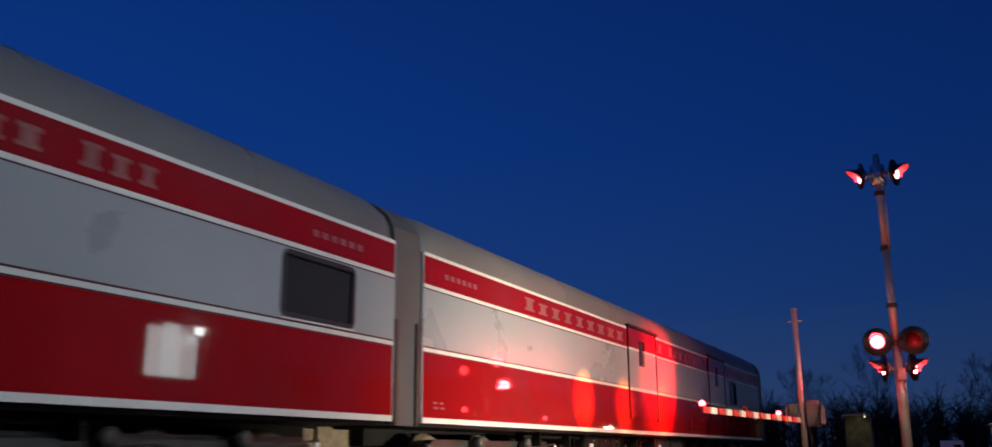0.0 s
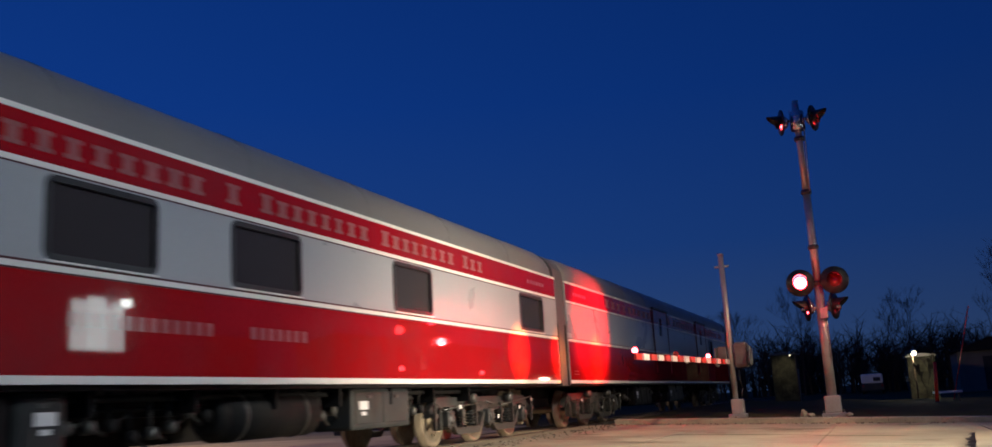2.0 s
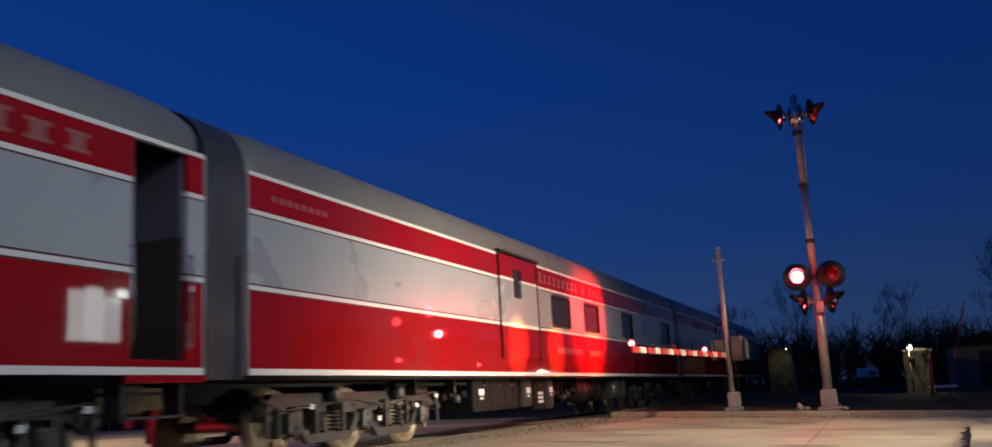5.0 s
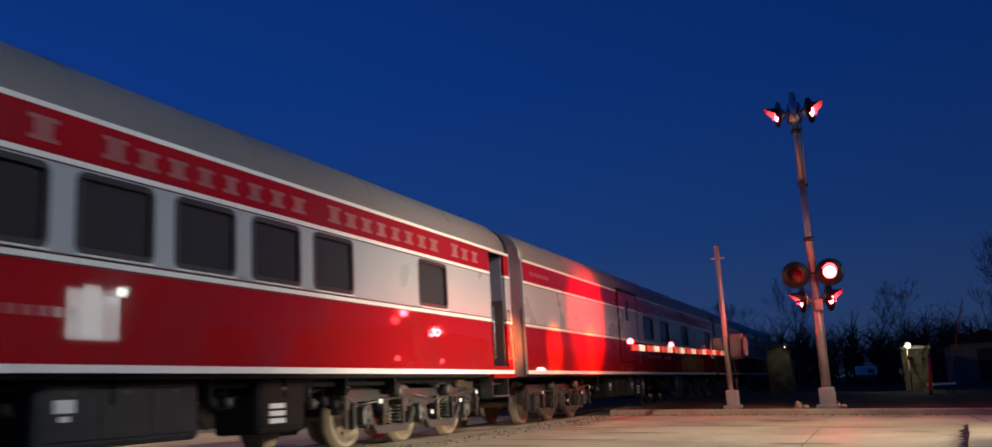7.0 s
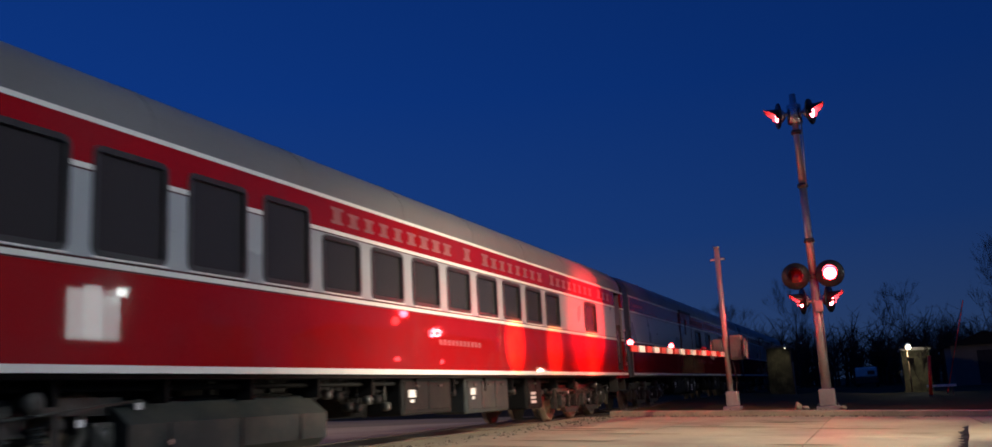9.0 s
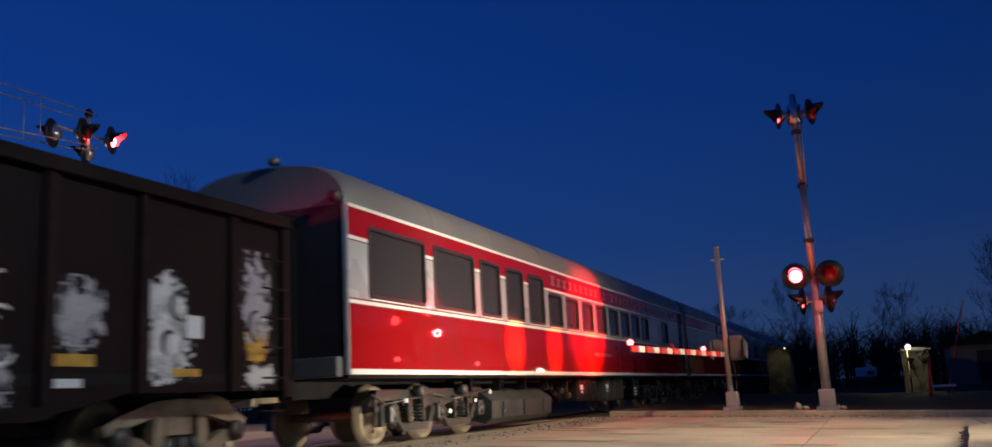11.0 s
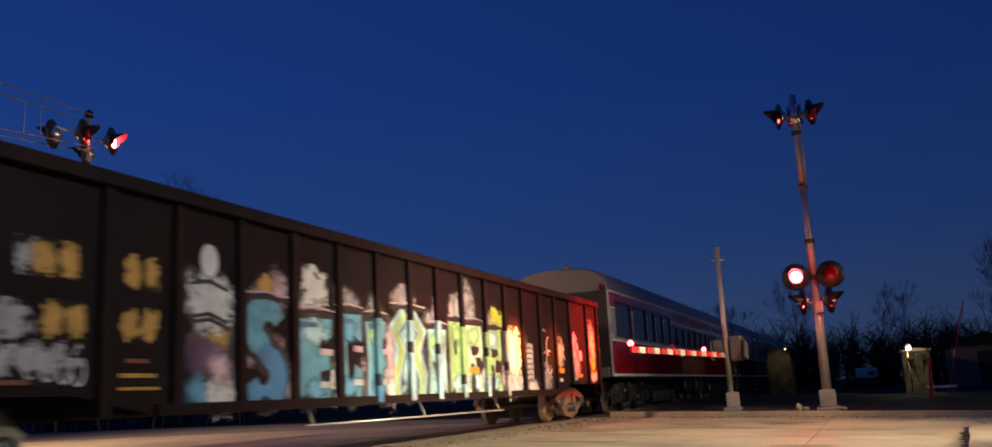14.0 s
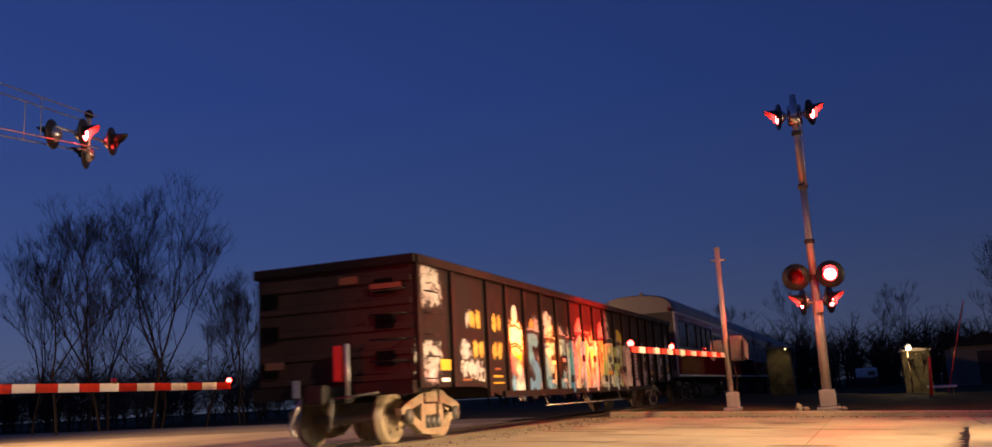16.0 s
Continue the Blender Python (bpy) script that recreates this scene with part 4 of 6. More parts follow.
def graffiti():
    """Spray-painted lettering with dark rims and notches, ragged mist above it, and tags."""
    rng = random.Random(7)
    S = M_SPRAY
    E = [(-0.95, -0.97), (0.75, -1.0), (0.98, -0.62), (0.30, -0.58), (0.30, -0.28), (0.86, -0.20), (0.80, 0.12), (0.28, 0.10), (0.30, 0.44), (0.92, 0.52), (0.98, 0.96), (-0.98, 0.90), (-0.80, 0.1)]
    G = [(-0.70, -0.98), (0.80, -1.0), (0.98, -0.3), (0.40, -0.16), (0.30, -0.55), (-0.15, -0.5), (-0.25, 0.42), (0.35, 0.50), (0.95, 0.35), (0.98, 0.98), (-0.55, 0.96), (-0.98, 0.40), (-0.98, -0.6)]
    W = [(-0.98, -0.98), (-0.35, -1.0), (-0.05, -0.25), (0.35, -1.0), (0.98, -0.96), (0.90, 0.3), (0.98, 0.98), (-0.98, 0.94), (-0.90, 0.2)]
    N = [(-0.96, -1.0), (-0.05, -1.0), (0.02, -0.45), (0.38, -0.98), (0.96, -1.0), (0.90, 0.1), (0.98, 0.98), (-0.98, 0.98), (-0.86, 0.1)]
    R = [(-0.96, -1.0), (-0.22, -1.0), (-0.10, -0.42), (0.32, -1.0), (0.98, -0.98), (0.70, -0.30), (0.96, 0.2), (0.92, 0.98), (-0.98, 0.96), (-0.84, 0.0)]
    rows = [("s", 5.0, 5.88, 0.66, 1.95, "blue", "sky", "blue"), (E, 5.98, 6.95, 0.66, 1.84, "aqua", "sky", "blue"), (G, 6.97, 7.72, 0.66, 1.94, "aqua", "blue", "blue"), (E, 7.74, 8.42, 0.68, 1.90, "aqua", "green", "blue"),
            ("d", 8.50, 9.70, 0.68, 2.08, "green", "sky", "white"), (W, 9.72, 10.52, 0.68, 1.86, "sky", "green", "sky"), (N, 10.54, 11.18, 0.68, 2.02, "green", "green", "sky"), (R, 11.2, 12.12, 0.68, 2.00, "mint", "green", "sky"),
            (R, 12.14, 13.05, 0.68, 1.96, "green", "sky", "sky")]
    for k, (kind, a, b, z0, z1, fill, trim, low) in enumerate(rows):
        c, w, h = (a + b) / 2, b - a, z1 - z0
        m = (z0 + z1) / 2
        for q in range(2):
            soft("graffiti_mist", rng.choice(("grey", "pink", "grey")), c + rng.uniform(-0.3, 0.3) * w, z1 + rng.uniform(0.02, 0.2), rng.uniform(0.5, 0.9) * w, rng.uniform(0.35, 0.8), 0.2 + 0.08 * q)
        if kind == "s":
            top = arc(c + 0.02, z1 - h * 0.26, w * 0.30, h * 0.18, 20, 250, 9)
            bot = arc(c - 0.02, z0 + h * 0.28, w * 0.30, h * 0.20, 80, -170, 9)
            line("graffiti_outline", "black", top + bot, 0.50, 0.7)
            line("graffiti_stroke", "aqua", top + bot[:2], 0.36, 1.6)
            line("graffiti_stroke", "blue", top[-1:] + bot, 0.36, 2.4)
            soft("graffiti_fade", "pink", c - 0.3, m - 0.05, 0.4, 0.35, 0.95)
            soft("graffiti_fade", "pink", c + 0.22, m + 0.05, 0.34, 0.42, 0.9)
        elif kind == "d":
            soft("graffiti_fade", "sky", c, m, w * 1.0, h * 1.05, 0.9)
            for q, s in enumerate((-1, 1)):
                zig = [(c + 0.34 * s * w, z0 + 0.02), (c + 0.40 * s * w, z0 + 0.35), (c + 0.20 * s * w, m + 0.05), (c + 0.40 * s * w, z1 - 0.35), (c + 0.10 * s * w, z1 - 0.08)]
                line("graffiti_outline", "black", zig, 0.46, 1.1 + 0.1 * q)
                line("graffiti_stroke", "sky", zig, 0.36, 1.9 + 0.1 * q)
                line("graffiti_stroke", "green", [(y - 0.03 * s, z) for y, z in zig], 0.18, 2.8 + 0.1 * q)
                line("graffiti_stroke", "lime", [(y - 0.05 * s, z) for y, z in zig[1:4]], 0.06, 3.7)
            paint("graffiti_notch", S["black"], [(c - 0.14, z0 + 0.02), (c + 0.12, z0 + 0.02), (c + 0.03, z0 + 0.42), (c - 0.04, z0 + 0.44)], 4.4)
        else:
            letter(c, m, w, h, kind, fill, trim, low)
            if kind is E or kind is G:
                for q, zz in enumerate((z1 - h * 0.36, z0 + h * 0.28)):
                    paint("graffiti_notch", S["white" if q else "pink"], [(c + w * 0.12, zz - 0.10), (c + w * 0.44, zz - 0.11), (c + w * 0.46, zz - 0.03), (c + w * 0.14, zz - 0.02)], 3.6)
                paint("graffiti_shade", S["teal"], [(a + 0.08, z1 - 0.20), (c + 0.1, z1 - 0.17), (c + 0.06, z1 - 0.11), (a + 0.10, z1 - 0.12)], 3.4)
            elif kind is N:
                paint("graffiti_notch", S["black"], [(c - 0.06, z1 - 0.62), (c + 0.05, z1 - 0.60), (c + 0.02, z1 - 0.36), (c - 0.10, z1 - 0.38)], 3.6)
            elif kind is R:
                for u, v, ww, hh in ((0.12, 0.62, 0.34, 0.13), (0.30, 0.42, 0.30, 0.20), (-0.02, 0.40, 0.12, 0.10)):
                    y, z = c + (u - 0.1) * w, z0 + v * h
                    paint("graffiti_notch", S["black"], blob(y, z, ww * w * 0.95, hh * h * 1.05, rng, 0.22, 22), 3.6)
                soft("graffiti_chip", "black", c - 0.1 * w, z0 + 0.2 * h, w * 0.3, h * 0.4, 3.2)
            else:
                for u, v in ((0.15, 0.66), (-0.1, 0.40)):
                    y, z = c + u * w, z0 + v * h
                    paint("graffiti_notch", S["black"], [(y - 0.14, z + 0.12), (y + 0.15, z + 0.10), (y + 0.06, z - 0.02), (y + 0.02, z - 0.20), (y - 0.04, z - 0.02)], 3.6)
            line("graffiti_line", "green" if k > 4 else "sky", [(a + 0.1, z0 + 0.1), (a + 0.13, m), (a + 0.08, z1 - 0.1)], 0.05, 4.5)
        soft("graffiti_chip", "black", c + rng.uniform(-0.2, 0.2), z0 + 0.03, w * 0.5, 0.26, 4.9)
        line("graffiti_line", "black", [(a - 0.02, z1 - 0.02), (c, z1 + 0.03), (b + 0.02, z1 - 0.01)], 0.06, 5.4)
        line("graffiti_line", "pink" if k < 6 else "grey", [(a, z1 + 0.05), (c, z1 + 0.09), (b, z1 + 0.05)], 0.03, 6.0)
        soft("graffiti_fade", "white" if k % 2 else "pink", b, z0 + 0.3, 0.22, 0.75, 0.4)
    soft("graffiti_fade", "pink", 8.48, 1.25, 0.34, 1.5, 5.2)
    soft("graffiti_fade", "white", 8.5, 0.85, 0.36, 0.5, 5.6)
    soft("graffiti_mist", "orange", 5.45, 2.12, 0.36, 0.34, 1.2)
    soft("graffiti_mist", "tag", 6.5, 2.18, 0.62, 0.62, 1.3)
    soft("graffiti_mist", "grey", 11.4, 2.36, 0.8, 0.9, 0.1)
    # paint carried over the faces of the posts
    for y in POSTS:
        if 8 < y < 13.4:
            z1 = 1.86 + rng.uniform(-0.1, 0.1)
            low, top = ("blue", "aqua") if y < 8.6 else (("sky", "sky") if y < 10.5 else (("sky", "green") if y < 13 else ("white", "grey")))
            for z, zz, col in ((0.67, 1.05, low), (1.05, z1, top)):
                boxes("graffiti_fill", S[col], car_g, (GX + 0.001, GX + 0.063, y - 0.080, y + 0.072, z, zz))
            zc = rng.choice((0.9, 1.15, 1.4))
            boxes("graffiti_chip", S["black"], car_g, (GX + 0.002, GX + 0.065, y - 0.081, y + 0.02, zc, zc + 0.17))
    # pale figure behind the lettering
    paint("graffiti_tag", S["white"], arc(4.42, 2.30, 0.15, 0.18, 0, 342, 19), 2.0)
    for key, c, z, w, h in (("white", 4.44, 1.86, 0.86, 0.80), ("tag", 4.46, 1.80, 0.72, 0.66), ("grey", 4.45, 1.35, 0.95, 0.9), ("purple", 4.36, 1.26, 0.80, 0.55), ("orange", 4.55, 1.48, 0.42, 0.36), ("pink", 4.62, 1.12, 0.55, 0.5), ("blue", 4.25, 0.86, 0.55, 0.45), ("white", 4.62, 0.82, 0.66, 0.55), ("tag", 4.6, 0.84, 0.5, 0.36)):
        soft("graffiti_tag", key, c, z, w, h, 1.0 + 0.4 * rng.random() + (0.5 if key not in ("white", "grey") else 0))
    for z in (2.02, 1.66, 1.60):
        line("graffiti_line", "black", [(4.12, z), (4.42, z + 0.05), (4.74, z - 0.04)], 0.05, 3.0)
    # white drips, a lined panel, loops and worn tags ahead of the lettering
    for key, c, z, w, h in (("tag", 13.5, 1.30, 0.75, 1.5), ("white", 13.6, 1.4, 0.9, 1.3), ("white", 13.45, 0.95, 0.7, 0.7), ("tag", 13.85, 1.45, 0.42, 1.20), ("tag", 13.8, 0.90, 0.75, 0.55), ("white", 14.3, 1.0, 0.4, 0.9), ("white", 14.7, 0.82, 0.9, 0.4), ("grey", 14.3, 1.7, 0.5, 0.5),
                            ("dim", 15.6, 1.0, 0.8, 0.7), ("dim", 16.7, 1.6, 0.6, 0.7), ("tag", 16.65, 1.5, 0.35, 0.5), ("tag", 17.8, 1.72, 0.62, 0.8), ("tag", 17.85, 1.30, 0.8, 0.75), ("white", 17.8, 1.4, 0.6, 0.9), ("dim", 19.3, 1.9, 0.62, 1.2),
                            ("orange", 19.3, 1.4, 0.5, 0.5), ("tag", 19.35, 1.02, 0.7, 0.3), ("tag", 19.3, 1.72, 0.5, 0.45), ("dim", 2.2, 1.18, 1.0, 0.34), ("dim", 1.9, 1.5, 0.5, 0.4), ("lime", 12.75, 2.20, 0.7, 0.36), ("lime", 12.95, 2.02, 0.3, 0.3)):
        soft("graffiti_tag", key, c, z, w, h, 2.0 + 1.2 * rng.random())
    paint("graffiti_panel", S["white"], [(14.36, 0.86), (14.78, 0.88), (14.80, 1.72), (14.38, 1.74)], 1.4)
    for q in range(7):
        line("graffiti_line", "black", [(14.42, 0.95 + 0.11 * q), (14.6, 0.98 + 0.11 * q), (14.74, 0.95 + 0.11 * q)], 0.028, 2.6)
    for c, z, r, col in ((15.55, 1.85, 0.17, "grey"), (15.85, 1.70, 0.16, "white"), (15.85, 1.36, 0.20, "white"), (15.6, 1.3, 0.22, "grey"), (17.85, 1.35, 0.10, "black"), (16.7, 1.35, 0.12, "grey"), (19.3, 1.6, 0.14, "black"), (18.0, 1.75, 0.12, "black")):
        line("graffiti_line", col, arc(c, z, r, r * 1.25, rng.uniform(0, 90), rng.uniform(230, 330), 12), 0.05, 5.0)
    for q, y in enumerate((1.75, 1.92, 2.12, 2.3, 2.48, 2.64)):
        line("graffiti_line", "white", arc(y, 1.18 - 0.02 * q, 0.07, 0.13, 40 * q, 40 * q + 220, 8), 0.03, 4.2)
    # two worn pale panels at the rear corner
    for c, z, w, h in ((0.50, 2.52, 0.80, 0.58), (0.42, 1.34, 0.82, 0.44)):
        paint("graffiti_panel", S["worn"], [(c - w * 0.5, z + h * 0.42), (c - w * 0.2, z + h * 0.5), (c, z + h * 0.40), (c + w * 0.3, z + h * 0.46), (c + w * 0.5, z + h * 0.34), (c + w * 0.42, z), (c + w * 0.46, z - h * 0.5), (c, z - h * 0.42), (c - w * 0.46, z - h * 0.36), (c - w * 0.42, z)], 1.2)
        soft("graffiti_tag", "worn", c, z, w * 1.25, h * 1.3, 2.4)
        for q in range(4):
            y = c + rng.uniform(-0.3, 0.25)
            line("graffiti_line", "black", [(y - 0.1, z + rng.uniform(-0.2, 0.2) * h), (y, z + rng.uniform(-0.3, 0.3) * h), (y + 0.14, z + rng.uniform(-0.2, 0.2) * h)], 0.03, 4.0)
    soft("graffiti_tag", "pink", 0.5, 1.06, 0.6, 0.34, 2.6)
    # stencilled data: plain bars, two to a block, with a paler worn edge
    for y0, y1, z0, z1 in ((2.10, 2.32, 1.93, 2.20), (2.40, 2.60, 1.93, 2.20), (3.20, 3.38, 1.92, 2.18), (3.44, 3.60, 1.92, 2.18), (2.24, 2.42, 1.40, 1.66), (2.48, 2.68, 1.40, 1.66), (3.16, 3.34, 1.40, 1.66), (3.42, 3.60, 1.40, 1.66)):
        bm = bmesh.new()
        ring_plate(bm, y0, y1, z0, z1, 0.07, 0.085, GX + 0.018, GX + 0.020)
        part("stencil_bar", bm, M_YELLOW, car_g)
        soft("stencil_wear", "orange", (y0 + y1) / 2, (z0 + z1) / 2, (y1 - y0) * 1.5, 0.36, 6.9)
    soft("stencil_wear", "dim", 2.06, 2.06, 0.3, 0.36, 6.6)
    for y0, y1, z0, z1, m in ((3.2, 3.5, 1.16, 1.20, M_ORANGE), (3.12, 3.6, 1.02, 1.06, M_YELLOW), (3.12, 3.66, 0.90, 0.93, M_YELLOW), (11.38, 11.83, 1.09, 1.20, M_YELLOW), (16.34, 16.86, 1.11, 1.22, M_YELLOW), (16.42, 16.72, 0.92, 1.00, M_LABEL),
                              (0.82, 1.22, 1.14, 1.32, M_YELLOW), (0.86, 1.16, 0.95, 1.01, M_LABEL), (19.12, 19.42, 1.20, 1.40, M_YELLOW), (18.1, 18.34, 1.42, 1.66, M_LABEL), (17.9, 18.3, 1.02, 1.10, M_YELLOW), (1.7, 2.1, 0.96, 1.0, M_ORANGE)):
        boxes("stencil_block", m, car_g, (GX + 0.021, GX + 0.023, y0, y1, z0, z1))


graffiti()
CARS = [(car_a, OFF_A), (car_b, OFF_B), (car_c, OFF_C), (car_g, -24.4)]


# ---- ground ----
def rise(x):
    """Height of the road: it climbs from the low side up to the track."""
    t = min(max((x + 6.6) / 9.2, 0.0), 1.0)
    return -0.01 - 0.36 * t ** 1.05


def ground_strip(name, xs, ys, z_of, material, label, thick=0.0, kind="structure"):
    bm = bmesh.new()
    grid = [[bm.verts.new((x, y, z_of(x, y))) for y in ys] for x in xs]
    for i in range(len(xs) - 1):
        for j in range(len(ys) - 1):
            bm.faces.new((grid[i][j], grid[i + 1][j], grid[i + 1][j + 1], grid[i][j + 1]))
    ob = part(name, bm, material)
    return tagged(ob, label, name, kind=kind)


far = [-900, -300, -120, -60, -40, -30, -24, -20, -16, -13, -11, -9.6, -8, -6.6, -6, -5, -4, -3, -2, -1, 0, 1, 2, 3, 5, 8, 12, 20, 40, 120, 900]
ground_strip("ground", far, [-900, -200, -60, -20, -8, -2, 3, 7, 12, 16, 20, 23, 24, 25, 28, 34, 39, 60, 100, 250, 900], lambda x, y: (rise(x) if x > -9 else 0.0) * (0.6 if y > 36 else 1.0) - 0.09 - (0.12 if abs(x - TRACK_X) > 3.2 and y > 24.5 and x < -3.5 else 0), M_GRASS, "dark dry grass verge and open ground")
rx = [-40 + 0.5 * k for k in range(0, 103)]
ground_strip("road", rx, [3.5, 6, 9, 11.55], lambda x, y: rise(x) - 0.012, M_ASPH, "worn dark asphalt road lane")
ROAD_Y0, ROAD_Y1 = 11.6, 23.3


def far_apron():
    """The pale gravelly lot that opens beyond the track."""
    bm = bmesh.new()
    pts = [(-9.7, 23.3), (-9.7, 27.0), (-20, 33), (-34, 38), (-60, 44), (-60, 3.5), (-33.5, 3.5), (-33.5, 23.3)]
    low = [bm.verts.new((x, y, -0.12)) for x, y in pts]
    top = [bm.verts.new((x, y, -0.02)) for x, y in pts]
    bm.faces.new(top)
    for i in range(len(pts)):
        q = (i + 1) % len(pts)
        bm.faces.new((low[i], low[q], top[q], top[i]))
    tagged(part("gravel_lot", bm, M_ASPH), "pale gravel lot beyond the track", "ground", kind="structure")


far_apron()


def slabs():
    """The pale concrete lanes, slab by slab."""
    base = thing("pavement", "pale worn concrete road slabs with open joints", "pavement", kind="structure")
    for j, (y0, y1) in enumerate(((ROAD_Y0, 15.5), (15.5, 19.4), (19.4, ROAD_Y1))):
        left, right = TRACK_X - 1.45, TRACK_X + 1.45
        cuts = [(left - 4.4 * (q + 1), left - 4.4 * q) for q in range(6)] + [(right + 2.85 * q, right + 2.85 * (q + 1)) for q in range(4)]
        for x, x2 in cuts:
            bm = bmesh.new()
            n = 6
            top = [[bm.verts.new((x + 0.012 + (x2 - x - 0.024) * i / n, y, rise(x + (x2 - x) * i / n))) for y in (y0 + 0.012, y1 - 0.012)] for i in range(n + 1)]
            low = [[bm.verts.new((v.co.x, v.co.y, v.co.z - 0.15)) for v in r] for r in top]
            for i in range(n):
                bm.faces.new((top[i][0], top[i + 1][0], top[i + 1][1], top[i][1]))
                bm.faces.new((low[i][0], low[i + 1][0], top[i + 1][0], top[i][0]))
                bm.faces.new((top[i][1], top[i + 1][1], low[i + 1][1], low[i][1]))
            bm.faces.new((low[0][0], top[0][0], top[0][1], low[0][1]))
            bm.faces.new((top[-1][0], low[-1][0], low[-1][1], top[-1][1]))
            part("slab", bm, M_CONC, base)
    return base


pave = slabs()


def tar_patches():
    """Dark tar patches, cracks and spilled ballast on the pale slabs."""
    rng = random.Random(11)
    for k in range(30):
        x, y = rng.uniform(-6.4, 3.0), rng.uniform(ROAD_Y0 + 0.4, ROAD_Y1 - 0.5)
        w, h = rng.uniform(0.15, 1.1), rng.uniform(0.03, 0.16)
        bm = bmesh.new()
        n = 12
        ring = []
        for i in range(n):
            a = math.tau * i / n
            r = rng.uniform(0.7, 1.1)
            px = x + w * r * math.cos(a)
            ring.append(bm.verts.new((px, y + h * r * math.sin(a), rise(px) + 0.006)))
        bm.faces.new(ring)
        part("tar_patch", bm, M_TAR, pave)
    for k in range(14):
        x, y = rng.uniform(-6.3, 0.5), rng.uniform(ROAD_Y0 + 0.5, ROAD_Y1 - 1)
        bm = bmesh.new()
        dx, dy = rng.uniform(-0.5, 0.5), rng.uniform(-0.3, 0.3)
        prev = None
        for i in range(7):
            x += dx * rng.uniform(0.4, 1.2) * 0.6
            y += dy * rng.uniform(-0.4, 1.4) * 0.6
            if y < ROAD_Y0 + 0.1 or y > ROAD_Y1 - 0.1 or x < -6.5 or x > 1.7:
                break
            row = [bm.verts.new((x, y - 0.012, rise(x) + 0.005)), bm.verts.new((x, y + 0.012, rise(x) + 0.005))]
            if prev:
                bm.faces.new((prev[0], row[0], row[1], prev[1]))
            prev = row
        if len(bm.faces):
            part("sealed_crack", bm, M_TAR, pave)
        else:
            bm.free()


M_TAR = mat("dark_road_tar", (0.21, 0.19, 0.15), 0.8, 0, 0.3, 5, 0.3, 30)
tar_patches()


def ballast_stones():
    """Loose stones spilled beside the rails and at the kerb, one object."""
    rng = random.Random(17)
    bm = bmesh.new()
    spots = [(rng.gauss(TRACK_X + 1.75, 0.25), rng.uniform(1, 40)) for _ in range(900)] + [(rng.gauss(-1.8, 0.4), rng.gauss(24.0, 0.17)) for _ in range(60)] + [(rng.uniform(-6, 1.5), ROAD_Y1 - abs(rng.gauss(0, 0.18))) for _ in range(160)]
    for x, y in spots:
        r = rng.uniform(0.012, 0.035)
        z = rise(x) + (0.13 if y > 23.6 else 0.0)
        if ROAD_Y0 - 8 < y < ROAD_Y1 and x < TRACK_X + 1.6 and rng.random() < 0.7:
            continue
        pts = [bm.verts.new((x + r * rng.uniform(0.7, 1.2) * math.cos(q * 1.57 + 0.4), y + r * rng.uniform(0.7, 1.2) * math.sin(q * 1.57 + 0.4), z)) for q in range(4)]
        top = bm.verts.new((x, y, z + r))
        for q in range(4):
            bm.faces.new((pts[q], pts[(q + 1) % 4], top))
    tagged(part("loose_stones", bm, M_GRAVEL), "loose grey stones beside rails and kerb", "stones", kind="stuff")


ballast_stones()


def kerb():
    """Kerb along the verge, and the curved kerb round the corner island."""
    k = thing("kerb", "pale concrete kerb along the verge", "kerb", kind="structure")
    for i in range(36):
        x0, x1 = -6.35 + 0.36 * i, -6.35 + 0.36 * (i + 1) - 0.008
        bm = bmesh.new()
        vs = []
        for x in (x0, x1):
            z = rise(x)
            for y, h in ((ROAD_Y1, -0.1), (ROAD_Y1 + 0.03, 0.11), (ROAD_Y1 + 0.06, 0.13), (ROAD_Y1 + 0.30, 0.135), (ROAD_Y1 + 0.32, -0.1)):
                vs.append(bm.verts.new((x, y, z + h)))
        for a in range(4):
            bm.faces.new((vs[a], vs[a + 1], vs[a + 6], vs[a + 5]))
        bm.faces.new(vs[:5][::-1])
        bm.faces.new(vs[5:])
        part("kerb_stone", bm, M_CONC, k)
    isl = thing("corner_island", "low concrete corner slab with a dark broken joint", "kerb", kind="structure")
    bm = bmesh.new()
    edge = [(0.32, 7.5), (0.66, 10.2), (0.92, 12.2), (1.07, 13.9), (1.22, 15.4), (1.33, 16.9), (1.46, 18.4), (1.60, 18.9), (2.03, 19.3), (2.9, 19.4)]
    pts = edge + [(6.9, 19.5), (6.9, 7.5)]
    a = [bm.verts.new((x, y, rise(x) - 0.12)) for x, y in pts]
    b = [bm.verts.new((x + 0.015, y - 0.01, rise(x) + 0.035)) for x, y in pts]
    for i in range(len(pts)):
        q = (i + 1) % len(pts)
        bm.faces.new((a[i], a[q], b[q], b[i]))
    bm.faces.new(b)
    rng = random.Random(5)
    gap = bmesh.new()
    prev = None
    for (x0, y0), (x1, y1) in zip(edge, edge[1:]):
        for k in range(8):
            f = k / 8
            x, y = x0 + (x1 - x0) * f, y0 + (y1 - y0) * f
            w = rng.uniform(0.03, 0.14)
            row = [gap.verts.new((x - w, y + 0.3 * w, rise(x) + 0.007)), gap.verts.new((x + 0.01, y, rise(x) + 0.007))]
            if prev:
                gap.faces.new((prev[0], row[0], row[1], prev[1]))
            prev = row
    part("broken_joint", gap, M_UNDER, isl, "dark ragged broken joint")
    part("island_top", bm, M_CONC, isl)
    return k


